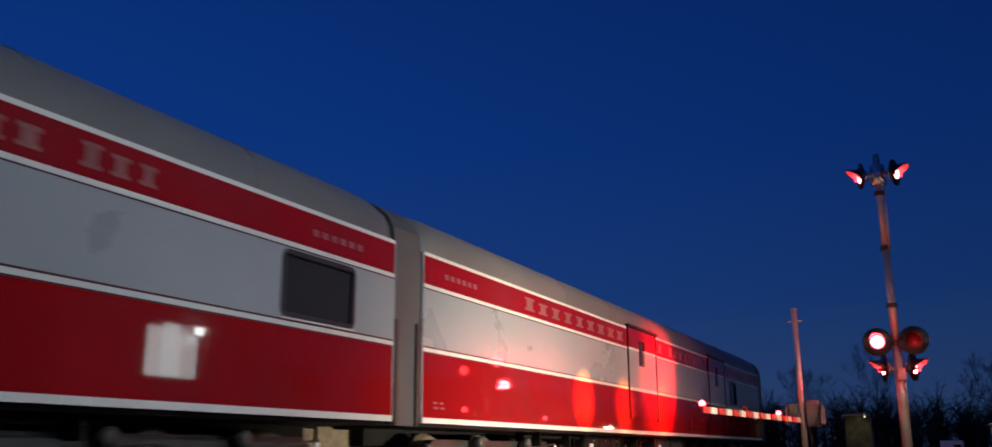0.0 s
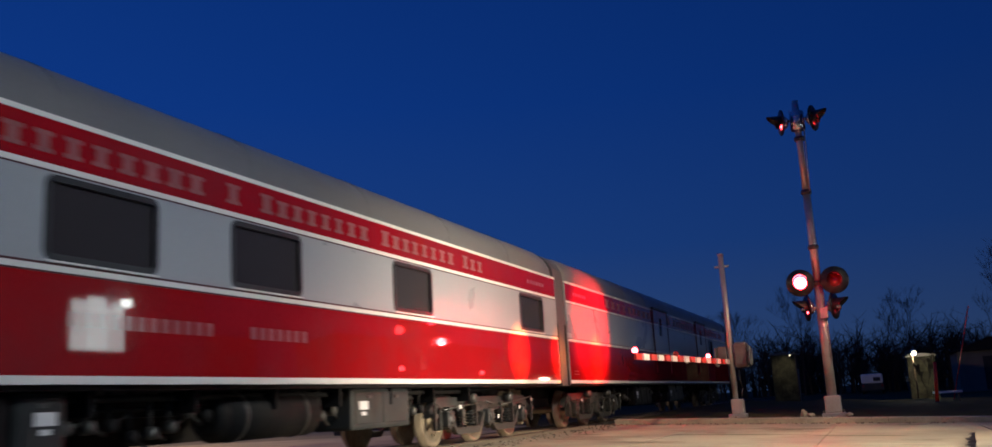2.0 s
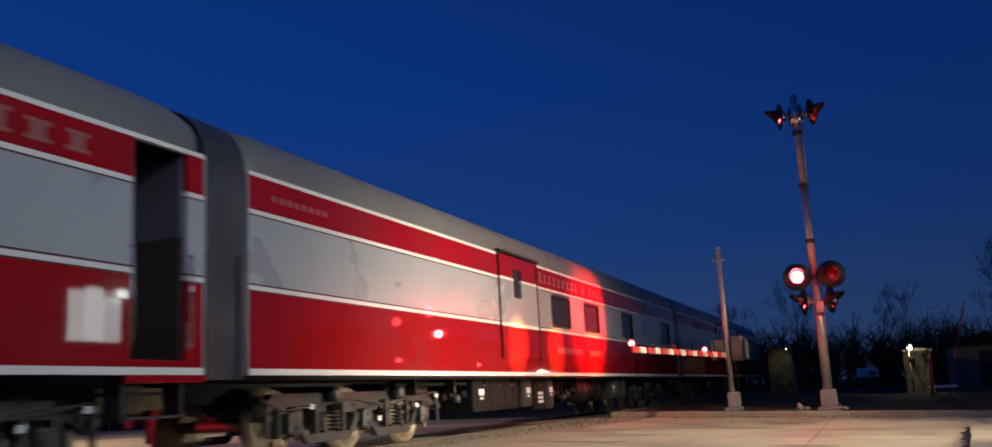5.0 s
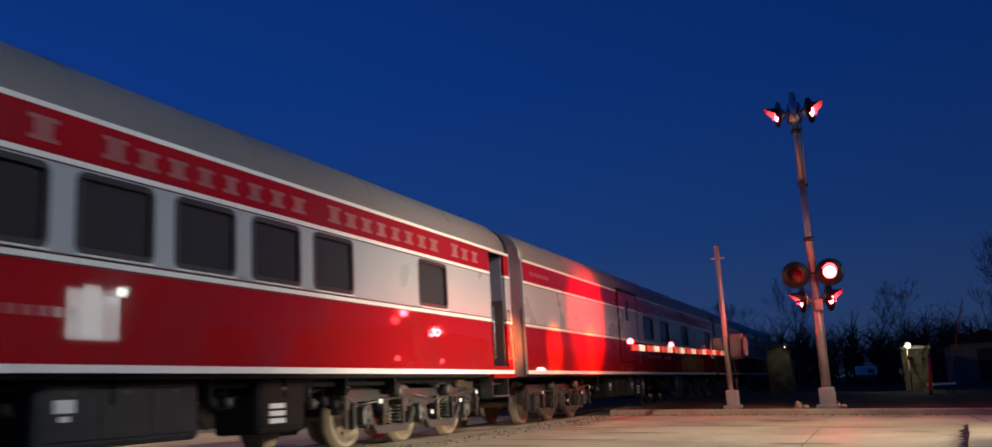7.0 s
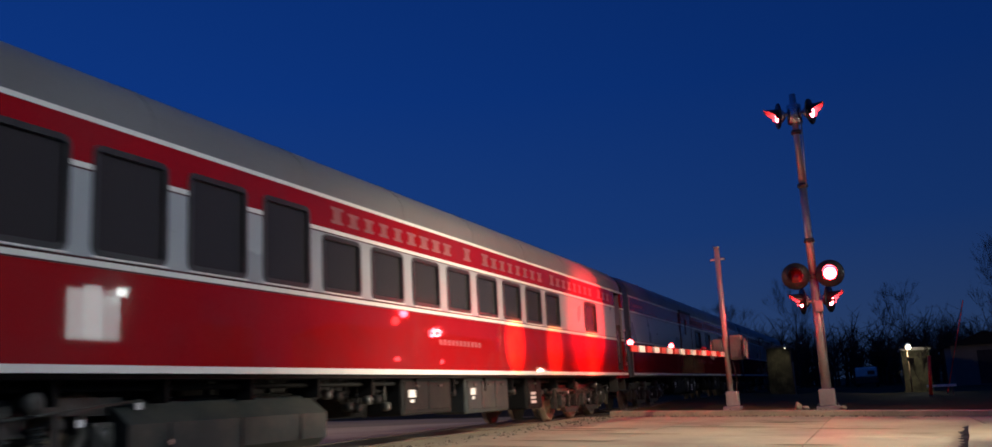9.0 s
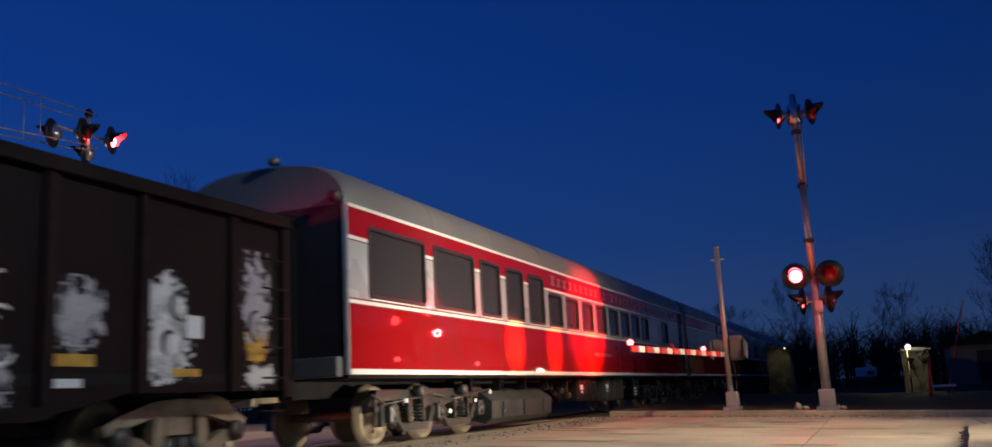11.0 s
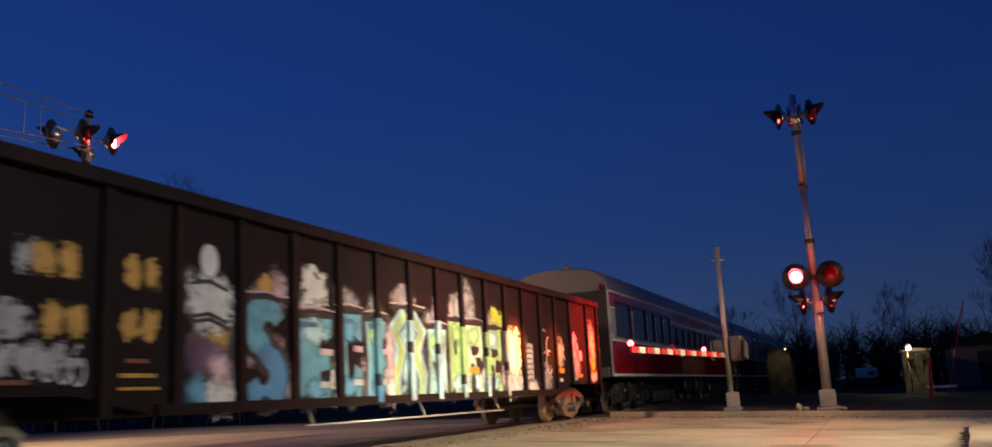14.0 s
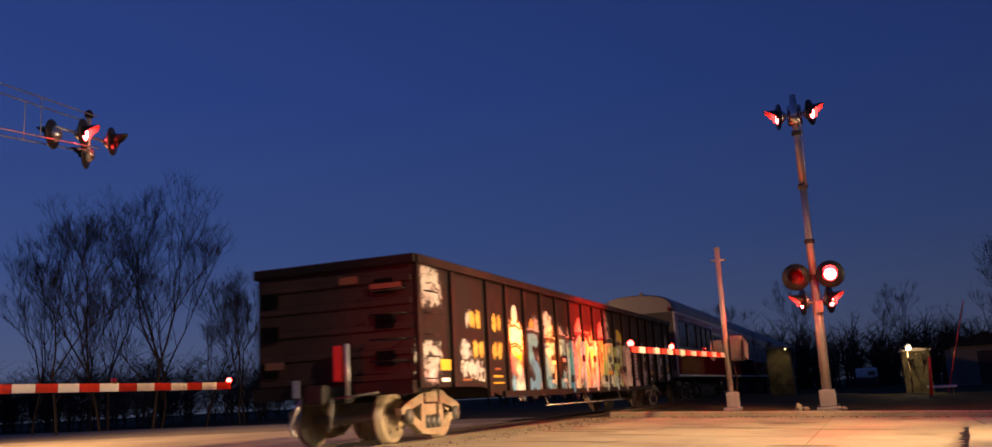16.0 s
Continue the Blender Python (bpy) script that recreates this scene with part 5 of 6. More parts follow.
kerb()
ground_strip("verge", [-6.0 + 0.5 * q for q in range(0, 25)], [23.61, 24.1, 25.2, 27, 30, 35, 42], lambda x, y: rise(x) + 0.10 + 0.03 * math.sin(x * 1.7 + y) + min(0.13, 0.02 * (y - 23.6)), M_GRASS, "dark trampled grass verge behind the kerb")


def track():
    bed = ground_strip("ballast", [TRACK_X - 2.6, TRACK_X - 1.7, TRACK_X - 0.6, TRACK_X + 0.6, TRACK_X + 1.45, TRACK_X + 2.2], [-60, -20, 0, 3, 11, 24, 40, 80, 200], lambda x, y: -0.10 if abs(x - TRACK_X) < 1.8 else -0.2, M_GRAVEL, "dark gravel track bed")
    for s in (-1, 1):
        r = thing("rail", "worn steel rail with a polished head", "rail", "rails", kind="structure")
        x = TRACK_X + 0.755 * s
        bm = bmesh.new()
        out = [(-0.07, -0.12), (0.07, -0.12), (0.07, -0.105), (0.012, -0.085), (0.012, -0.03), (0.036, -0.02), (0.036, 0.0), (-0.036, 0.0), (-0.036, -0.02), (-0.012, -0.03), (-0.012, -0.085), (-0.07, -0.105)]
        prism(bm, [(x + a, RAIL_Z + b) for a, b in out], -60, 200)
        part("rail_bar", bm, M_RAIL, r)
    tie = bpy.data.meshes.new("sleeper")
    bm = bmesh.new()
    box(bm, -1.3, 1.3, -0.11, 0.11, -0.2, -0.07, 0.012)
    bm.to_mesh(tie)
    bm.free()
    tie.materials.append(M_WOOD)
    for k in range(110):
        y = -14 + 0.55 * k
        if 3.4 < y < 23.8:
            continue
        ob = new("sleeper", tie)
        ob.parent = bed
        ob.location = (TRACK_X, y, 0)
    # crossing panels between and beside the rails
    cr = thing("crossing_panel", "worn concrete crossing panels set round the rails", "crossing panel", kind="structure")
    for x0, x1 in ((TRACK_X - 1.42, TRACK_X - 0.83), (TRACK_X - 0.66, TRACK_X + 0.66), (TRACK_X + 0.83, TRACK_X + 1.42)):
        for y0 in (3.4, 6.3, 9.2, 12.1, 15.0, 17.9, 20.8):
            bm = bmesh.new()
            box(bm, x0, x1, y0 + 0.01, y0 + 2.88, -0.12, RAIL_Z - 0.012, 0.01)
            part("panel", bm, M_CONC, cr)


track()


# ---- crossing signals ----
LAMPS = []


def signal_head(parent, at, yaw, lit=True, size=1.0):
    """One round flasher head: black backplate, hood and lens, facing yaw (0 looks down -y)."""
    root_m = Matrix.Translation(at) @ Matrix.Rotation(radians(yaw), 4, "Z")

    def put(name, bm, m, par):
        ob = part(name, bm, m, par)
        ob.data.transform(root_m)
        return ob
    k = size
    bm = bmesh.new()
    lathe(bm, [(-0.015, 0.04), (-0.015, 0.30 * k), (0.0, 0.305 * k), (0.012, 0.30 * k), (0.012, 0.04)], "y", 32)
    bp = put("backplate", bm, M_BLACK, parent)
    bm = bmesh.new()
    lathe(bm, [(0.01, 0.17 * k), (0.10, 0.15 * k), (0.17, 0.09 * k), (0.18, 0.02)], "y", 20)
    put("housing", bm, M_ALU, bp)
    bm = bmesh.new()
    n = 18
    prev = None
    for i in range(n + 1):
        a = radians(-35 + 250 * i / n)
        ln = (0.10 + 0.22 * max(0.0, math.sin(a)) ** 0.7) * k
        row = [bm.verts.new((r * k * math.cos(a), y, r * k * math.sin(a))) for r, y in ((0.165, -0.015), (0.165, -ln), (0.158, -ln), (0.158, -0.015))]
        if prev:
            for q in range(3):
                bm.faces.new((prev[q], row[q], row[q + 1], prev[q + 1]))
        prev = row
    put("hood", bm, M_BLACK, bp)
    bm = bmesh.new()
    lathe(bm, [(-0.002, 0.02), (-0.004, 0.145 * k), (0.004, 0.145 * k), (0.002, 0.02)], "y", 24)
    me_front = part("lamp_lens", bm, M_LIT, bp)
    me_front.data.materials.append(M_REDLENS)
    for p in me_front.data.polygons:
        if p.center.y > -0.0024:
            p.material_index = 1
    me_front.matrix_basis = root_m @ Matrix.Translation((0, -0.03, 0))
    return me_front, root_m @ Matrix.Translation((0, -0.03, 0))


def mast():
    """Tall flasher mast: post, cap lamps near the top, a flashing pair and a sidelight pair."""
    x, y, z0 = -1.067, 24.2, -0.07
    m = thing("signal_mast", "tall galvanized crossing signal mast with red flashers", "railway signal")
    for za, zb, ra, rb in ((z0 + 0.42, 3.18, 0.118, 0.110), (3.18, 5.53, 0.096, 0.093), (5.53, 7.84, 0.084, 0.080)):
        bm = bmesh.new()
        tube(bm, (x, y, za), (x, y, zb), ra, rb, 16)
        part("post", bm, M_GALV, m)
    for z in (3.18, 4.10, 5.53, 6.95):
        bm = bmesh.new()
        lathe(bm, [(z - 0.06, 0.10), (z - 0.05, 0.130), (z + 0.05, 0.130), (z + 0.06, 0.10)], "z", 16, (x, y, 0))
        part("collar", bm, M_TRUCK, m)
    bm = bmesh.new()
    box(bm, x - 0.27, x + 0.27, y - 0.27, y + 0.27, z0 - 0.10, z0 + 0.07, 0.02)
    part("base_plate", bm, M_GALV, m)
    bm = bmesh.new()
    box(bm, x - 0.19, x + 0.19, y - 0.19, y + 0.19, z0 + 0.07, z0 + 0.48, 0.03)
    bs = part("base_box", bm, M_GALV, m)
    for dx in (-0.22, 0.22):
        for dy in (-0.22, 0.22):
            bm = bmesh.new()
            tube(bm, (x + dx, y + dy, z0 + 0.06), (x + dx, y + dy, z0 + 0.13), 0.025, n=6)
            part("anchor_bolt", bm, M_TRUCK, bs)
    bm = bmesh.new()
    tube(bm, (x + 0.09, y - 0.08, 5.53), (x + 0.15, y - 0.09, 7.2), 0.018, n=6)
    part("conduit", bm, M_GALV, m)
    bm = bmesh.new()
    tube(bm, (x + 0.11, y - 0.08, 2.6), (x + 0.11, y - 0.08, 1.3), 0.016, n=6)
    part("conduit", bm, M_GALV, m)
    bm = bmesh.new()
    box(bm, x - 0.04, x + 0.16, y - 0.22, y - 0.10, 2.28, 2.56, 0.02)
    part("terminal_box", bm, M_GALV, m)
    for z, half, dy in ((3.18, 0.47, -0.07), (2.56, 0.46, 0.0), (7.47, 0.45, 0.0)):
        bm = bmesh.new()
        tube(bm, (x - half, y + dy, z), (x + half, y + dy, z), 0.038, n=10)
        part("cross_arm", bm, M_GALV, m)
    bm = bmesh.new()
    lathe(bm, [(7.16, 0.11), (7.19, 0.19), (7.67, 0.18), (7.72, 0.09), (7.98, 0.08), (8.0, 0.02)], "z", 16, (x, y, 0))
    part("junction_box", bm, M_ALU, m)
    for s in (-1, 1):
        head = signal_head(m, (x + 0.405 * s, y - 0.18, 3.21), 2, size=1.12)
        LAMPS.append((*head, s))
    for s in (-1, 1):
        for zz, ys in ((2.60, 0.05), (7.45, 0.0)):
            head = signal_head(m, (x + (0.40 if zz > 5 else 0.32) * s, y + ys, zz), 72 * s, size=1.12)
            head[0].data.materials[0] = M_LIT_DIM
            LAMPS.append((*head, 2))
    return m


mast()


def gate(x, y, tip_y, name_label, lamps_at, thick=0.10):
    """Lowered crossing gate: mast, machine box, counterweight and striped arm along y."""
    g = thing("crossing_gate", name_label, "crossing gate", "gates of the crossing")
    z0 = rise(x) + (0.1 if x > TRACK_X else 0)
    z = 1.40 if x > TRACK_X else 1.255
    s = 1 if tip_y > y else -1
    bm = bmesh.new()
    tube(bm, (x, y, z0), (x, y, 4.23), 0.075, 0.07, 14)
    lathe(bm, [(4.21, 0.075), (4.25, 0.085), (4.27, 0.03)], "z", 14, (x, y, 0))
    part("post", bm, M_GALV, g)
    bm = bmesh.new()
    tube(bm, (x - 0.19, y, 3.92), (x + 0.19, y, 3.92), 0.03, n=8)
    part("cross_bar", bm, M_GALV, g)
    bm = bmesh.new()
    box(bm, x - 0.2, x + 0.25, y - 0.2, y + 0.25, z0 - 0.1, z0 + 0.10, 0.02)
    box(bm, x - 0.12, x + 0.20, y - 0.12, y + 0.18, z0 + 0.10, z0 + 0.48, 0.03)
    part("base_box", bm, M_GALV, g)
    bm = bmesh.new()
    box(bm, x + 0.09, x + 0.44, y - 0.12, y + 0.30, z - 0.16, z + 0.50, 0.07)
    mb = part("machine_box", bm, M_CASE, g, "weathered grey gate machine case")
    boxes("case_door", M_CASE, mb, (x + 0.13, x + 0.40, y - 0.14, y - 0.12, z - 0.08, z + 0.42), bevel=0.006)
    boxes("case_hinge", M_TRUCK, mb, (x + 0.40, x + 0.42, y - 0.15, y - 0.12, z + 0.28, z + 0.36))
    boxes("case_hinge", M_TRUCK, mb, (x + 0.40, x + 0.42, y - 0.15, y - 0.12, z - 0.02, z + 0.06))
    bm = bmesh.new()
    box(bm, x - 0.34, x - 0.09, y - 0.06, y + 0.16, z - 0.05, z + 0.42, 0.04)
    part("counterweight", bm, M_CASE, g)
    for xx in (x - 0.38, x + 0.47):
        bm = bmesh.new()
        plate(bm, [(y + 0.45 * -s, z - 0.02), (y + 0.45 * -s, z + 0.32), (y + 0.1 * s, z + 0.40), (y + 0.35 * s, z + 0.09), (y + 0.35 * s, z - 0.07), (y - 0.1 * s, z - 0.12)], xx, xx + 0.03)
        part("arm_bracket", bm, M_CASE, g)
    bm = bmesh.new()
    tube(bm, (x + 0.14, y - 0.05, z - 0.1), (x + 0.20, y - 0.02, z - 0.7), 0.022, n=8)
    tube(bm, (x + 0.20, y - 0.02, z - 0.7), (x + 0.14, y + 0.05, z0 + 0.4), 0.022, n=8)
    part("cable", bm, M_BLACK, g)
    n = int(abs(tip_y - y - 0.3 * s) / (0.46 if x > TRACK_X else 0.505))
    x_end = x - 0.69 if x > TRACK_X else x
    for k in range(n):
        f0, f1 = k / n, (k + 1) / n
        ya, yb = tip_y + (y + 0.3 * s - tip_y) * f0, tip_y + (y + 0.3 * s - tip_y) * f1
        xa = x_end + (x - x_end) * (f0 + f1) / 2
        boxes("arm_section", M_ARMR if k % 2 == 0 else M_ARMW, g, (xa - 0.02, xa + 0.02, *sorted((ya, yb)), z - thick / 2, z + thick / 2))
    for ly in lamps_at:
        f = (ly - tip_y) / (y - tip_y)
        xa = x_end + (x - x_end) * f
        on = x > TRACK_X or ly == lamps_at[0]
        flashing = x > TRACK_X and ly != lamps_at[0]
        bm = bmesh.new()
        lathe(bm, [(-0.052, 0.004), (-0.05, 0.02), (-0.045, 0.045), (-0.02, 0.058), (0.02, 0.058), (0.045, 0.045), (0.05, 0.02), (0.052, 0.004)], "y", 14)
        lo = part("arm_lamp", bm, M_LIT_SMALL if on else M_REDLENS, g, "flashing red gate lamp" if flashing else "glowing red gate lamp" if on else "unlit red gate lamp")
        at = Matrix.Translation((xa, ly, z + 0.05 + thick / 2))
        lo.matrix_basis = at
        boxes("lamp_foot", M_BLACK, g, (xa - 0.03, xa + 0.03, ly - 0.04, ly + 0.04, z + thick / 2 - 0.01, z + thick / 2 + 0.012))
        if flashing:
            lo.data.materials.append(M_REDLENS)
            for p in lo.data.polygons:
                p.material_index = 1 if p.center.y > -0.005 else 0
            LAMPS.append((lo, at, 1 if ly == lamps_at[1] else -1))
    return g


gate(-3.446, 24.65, 16.93, "lowered crossing gate with red and white striped arm", (17.0, 19.67, 22.34), 0.117)
gate(-14.3, 4.2, 18.25, "far lowered crossing gate with red and white striped arm", (18.21, 14.57, 10.5), 0.165)


def cantilever():
    """The far cantilever: a light truss over the road with a cluster of flashers at its end."""
    c = thing("cantilever_signal", "far cantilever truss with a cluster of red flashers", "railway signal")
    x, yt = -14.6, 14.0
    for y0, z0, y1, z1 in ((2.0, 5.30, yt + 0.1, 6.19), (2.0, 6.95, yt, 6.86)):
        for xx in (x - 0.22, x + 0.22):
            bm = bmesh.new()
            tube(bm, (xx, y0, z0), (xx, y1, z1), 0.014, n=8)
            part("truss_chord", bm, M_GALV, c)
    for k in range(8):
        y = 2.6 + 1.43 * k
        f = (y - 2) / (yt - 2)
        for xx in (x - 0.22, x + 0.22):
            bm = bmesh.new()
            tube(bm, (xx, y, 5.30 + 0.89 * f), (xx, y, 6.95 - 0.09 * f), 0.010, n=6)
            part("truss_post", bm, M_GALV, c)
    bm = bmesh.new()
    tube(bm, (x, 2.0, -0.2), (x, 2.0, 8.2), 0.16, 0.14, 16)
    part("post", bm, M_GALV, c)
    bm = bmesh.new()
    tube(bm, (x, yt, 5.95), (x, yt, 7.0), 0.05, n=10)
    part("mount_post", bm, M_GALV, c)
    bm = bmesh.new()
    lathe(bm, [(6.86, 0.05), (6.88, 0.09), (6.98, 0.085), (7.04, 0.03)], "z", 12, (x, yt, 0))
    part("post_cap", bm, M_BLACK, c)
    for z, y0, y1 in ((6.46, yt - 0.85, yt + 0.60), (6.14, yt - 0.30, yt + 0.15)):
        bm = bmesh.new()
        tube(bm, (x, y0, z), (x, y1, z), 0.028, n=8)
        part("cross_arm", bm, M_GALV, c)
    for dx, dy, z, yaw, hot in ((0.10, 0.55, 6.47, 116, True), (0.10, -0.22, 6.46, 116, True), (-0.10, -0.82, 6.32, -66, False), (-0.12, 0.06, 6.10, -60, False)):
        head = signal_head(c, (x + dx, yt + dy, z), yaw, size=1.0)
        head[0].data.materials[0] = M_LIT_DIM if hot else M_REDLENS
        if hot:
            LAMPS.append((*head, -1 if dy > 0.3 else 1))
    return c


cantilever()


# ---- verge things ----
def marker(x, y, z, h, lean, r, label):
    m = thing("marker_post", label, "marker post")
    bm = bmesh.new()
    tube(bm, (x, y, z), (x + lean, y, z + h), r, r * 0.8, 10)
    part("post", bm, M_MARK, m)
    bm = bmesh.new()
    tube(bm, (x, y, z - 0.1), (x, y, z + 0.05), r * 1.6, r * 1.3, 10)
    part("foot", bm, M_BLACK, m)


marker(1.71, 33.3, -0.10, 1.30, 0.10, 0.06, "short red plastic marker post in the grass")
marker(2.42, 36.6, -0.10, 3.25, 0.92, 0.021, "thin leaning red marker rod in the grass")


def bare_tree(x, y, h, seed, spread=0.40, label="bare leafless tree against the dusk sky"):
    t = thing("tree", label, "tree", "bare trees")
    rng = random.Random(seed)
    bm_t, bm_l = bmesh.new(), bmesh.new()

    def grow(p, d, ln, r, depth):
        bm = bm_t if depth < 1 else bm_l
        q = p
        dd = d.copy()
        for k in range(2):
            dd = (dd + Vector((rng.gauss(0, 0.10), rng.gauss(0, 0.10), 0.08))).normalized()
            n2 = q + dd * ln / 2
            tube(bm, q, n2, r * (1 - 0.15 * k), r * (0.85 - 0.2 * k), 6 if depth < 2 else 3, caps=False)
            q = n2
        if depth >= 3:
            # fine side twigs all along the branch
            for k in range(3):
                a = p.lerp(q, rng.uniform(0.15, 1.0))
                v = (dd + Vector((rng.gauss(0, 0.6), rng.gauss(0, 0.6), rng.gauss(0.25, 0.3)))).normalized()
                tube(bm, a, a + v * ln * rng.uniform(0.35, 0.9), max(0.0045 * h / 12, 0.004), 0.0025, 3, caps=False)
        if depth >= 6:
            return
        for k in range(rng.choice((2, 3, 3))):
            nd = (dd + Vector((rng.gauss(0, spread), rng.gauss(0, spread), rng.gauss(0.22, 0.2)))).normalized()
            grow(q, nd, ln * rng.uniform(0.60, 0.86), max(r * 0.58, 0.005), depth + 1)
        if depth in (0, 1, 2):
            grow(p.lerp(q, 0.6), (dd + Vector((rng.gauss(0, 0.7), rng.gauss(0, 0.7), 0.2))).normalized(), ln * 0.6, r * 0.45, depth + 2)
    grow(Vector((x, y, -0.5)), Vector((0, 0, 1)), h * 0.235, h * 0.0065, 0)
    part("trunk", bm_t, M_BARK, t)
    part("crown", bm_l, M_BARK, t)


for tx, ty, th, seed in ((-37.0, 40.6, 17.2, 3), (-38.5, 38.4, 15.0, 5), (-37.5, 34.6, 14.0, 12), (-39.0, 43.5, 14.6, 14), (-38.0, 46.2, 12.6, 8), (-36.5, 47.6, 12.2, 9), (-37.5, 49.4, 12.0, 10), (-41.0, 41.4, 14.5, 15), (-46.0, 45.0, 12.5, 16), (-42.0, 37.0, 13.0, 18)):
    bare_tree(tx, ty, th, seed, 0.38)
bare_tree(1.80, 41.6, 2.9, 21, label="small bare tree before a lamp-lit hut")
bare_tree(1.2, 90, 12, 22)
bare_tree(7.5, 62, 11, 23)
bare_tree(-6, 88, 12, 24)
bare_tree(-12, 95, 12, 25)


def far_woods():
    """Dark far tree line: one object of many thin trunks and twig clumps."""
    rng = random.Random(31)
    bm = bmesh.new()
    for k in range(620):
        if k < 330:
            x, y = rng.uniform(-24, 34), rng.uniform(93, 125)
        elif k < 520:
            x, y = rng.uniform(-110, -45), rng.uniform(50, 80)
        else:
            x, y = rng.uniform(-45, -24), rng.uniform(100, 150)
        h = rng.uniform(4.5, 8.5) * (0.75 if k >= 330 else 0.92)
        tube(bm, (x, y, -0.5), (x + rng.gauss(0, 0.3), y, h * 0.6), *((0.05, 0.03) if 330 <= k < 520 else (0.14, 0.06)), 5, caps=False)
        left = 330 <= k < 520
        for q in range(40 if left else 18):
            a = Vector((x, y, h * rng.uniform(0.0, 0.65)))
            b = a + Vector((rng.gauss(0, 1.2), rng.gauss(0, 1.2), rng.uniform(0.5, h * 0.4)))
            tube(bm, a, b, *((0.02, 0.006) if left else (0.05, 0.012)), 3, caps=False)
            for w in range(3):
                c = a.lerp(b, rng.uniform(0.3, 1))
                tube(bm, c, c + Vector((rng.gauss(0, 0.8), rng.gauss(0, 0.8), rng.uniform(0.1, 1.2))), 0.02, 0.008, 3, caps=False)
    ob = part("far_woods", bm, M_BARK)
    tagged(ob, "dark leafless woods behind the railway", "woods", kind="stuff")


far_woods()


def shed(x0, x1, y0, y1, h, label, lamp_at=None):
    s = thing("shed", label, "building", "far sheds")
    boxes("wall", M_FARWALL, s, (x0, x1, y0, y1, -0.3, h))
    bm = bmesh.new()
    m = (x0 + x1) / 2
    prism(bm, [(x0 - 0.3, h), (x1 + 0.3, h), (m, h + 0.9)], y0 - 0.3, y1 + 0.3)
    part("roof", bm, M_UNDER, s)
    boxes("door", M_DARK, s, (m - 0.6, m + 0.6, y0 - 0.04, y0, -0.2, 2.0))


shed(5.2, 9.5, 70, 76, 2.4, "small dark shed behind bare trees")
# four dark blocks added out of view, darkening what the train's side mirrors
shed(34, 44, -30, -4, 7.5, "unseen long dark block added across the road")
shed(36, 46, 2, 30, 8.5, "second unseen long dark block added across the road")
shed(33, 43, 36, 62, 7.0, "unseen dark block added farther along the road")
shed(24, 32, 66, 92, 6.5, "unseen low dark block added by the road")


def pole_lamp(x, y, h, arm, label, glow_m, head=0.16):
    p = thing("street_lamp", label, "street lamp", "street lamps")
    bm = bmesh.new()
    k = 1.0 if h > 5 else 0.35
    tube(bm, (x, y, -0.3), (x, y, h), 0.10 * k, 0.06 * k, 12)
    tube(bm, (x, y, h - 0.1), (x + arm[0], y + arm[1], h + 0.1), 0.035 * k, 0.03 * k, 8)
    part("pole", bm, M_GALV if h > 5 else M_WOOD, p)
    hx, hy = x + arm[0], y + arm[1]
    bm = bmesh.new()
    lathe(bm, [(h + 0.02, head), (h + 0.10, head * 1.05), (h + 0.2, head * 0.5)], "z", 14, (hx, hy, 0))
    hd = part("lamp_head", bm, M_GALV, p)
    bm = bmesh.new()
    lathe(bm, [(h - 0.05, head * 0.3), (h - 0.03, head * 0.75), (h + 0.018, head * 0.9)], "z", 14, (hx, hy, 0))
    part("bulb", bm, glow_m, hd)
    return p


M_FARLAMP = glow("far_yellow_lamp", (1.0, 0.88, 0.6), 14.0)
M_DIMLAMP = glow("dim_yellow_lamp", (1.0, 0.85, 0.55), 2.0)


def relay_hut(x0, x1, y0, y1, h, ribs, label):
    """A small trackside hut with upright ribs on its walls, a door and a low-pitched roof."""
    s = thing("relay_hut", label, "hut", "lamp-lit huts")
    boxes("wall", M_HUT, s, (x0, x1, y0, y1, -0.5, h))
    for k in range(ribs):
        x = x0 + (x1 - x0) * (k + 0.5) / ribs
        boxes("wall_rib", M_HUT, s, (x - 0.03, x + 0.03, y0 - 0.03, y0 - 0.002, -0.4, h - 0.03))
    bm = bmesh.new()
    prism(bm, [(x0 - 0.08, h + 0.004), (x1 + 0.08, h + 0.004), (x1 + 0.08, h + 0.06), ((x0 + x1) / 2, h + 0.14), (x0 - 0.08, h + 0.06)], y0 - 0.1, y1 + 0.1)
    part("roof", bm, M_CASE, s)
    d = boxes("door", M_CASE, s, (x1 + 0.002, x1 + 0.03, y0 + 0.4, y0 + 1.1, -0.3, 1.6))
    boxes("handle", M_TRUCK, d, (x1 + 0.03, x1 + 0.06, y0 + 1.0, y0 + 1.06, 0.6, 0.7))


relay_hut(-4.98, -3.78, 50.0, 52.0, 2.35, 7, "small ribbed relay hut lit by a dim lamp")
relay_hut(1.30, 2.40, 43.9, 46.2, 1.66, 5, "small pale ribbed hut lit by a yard lamp")


def guard_board(x0, x1, y, z):
    """A low pale board on two short stakes in the grass."""
    g = thing("guard_board", "low pale board on short stakes in the grass", "board")
    boxes("board", M_STRIPE, g, (x0, x1, y - 0.02, y + 0.02, z - 0.04, z + 0.04), bevel=0.006)
    for x in (x0 + 0.12, x1 - 0.12):
        boxes("stake", M_WOOD, g, (x - 0.025, x + 0.025, y + 0.021, y + 0.06, -0.3, z + 0.03))


guard_board(1.66, 2.56, 34.2, 0.22)


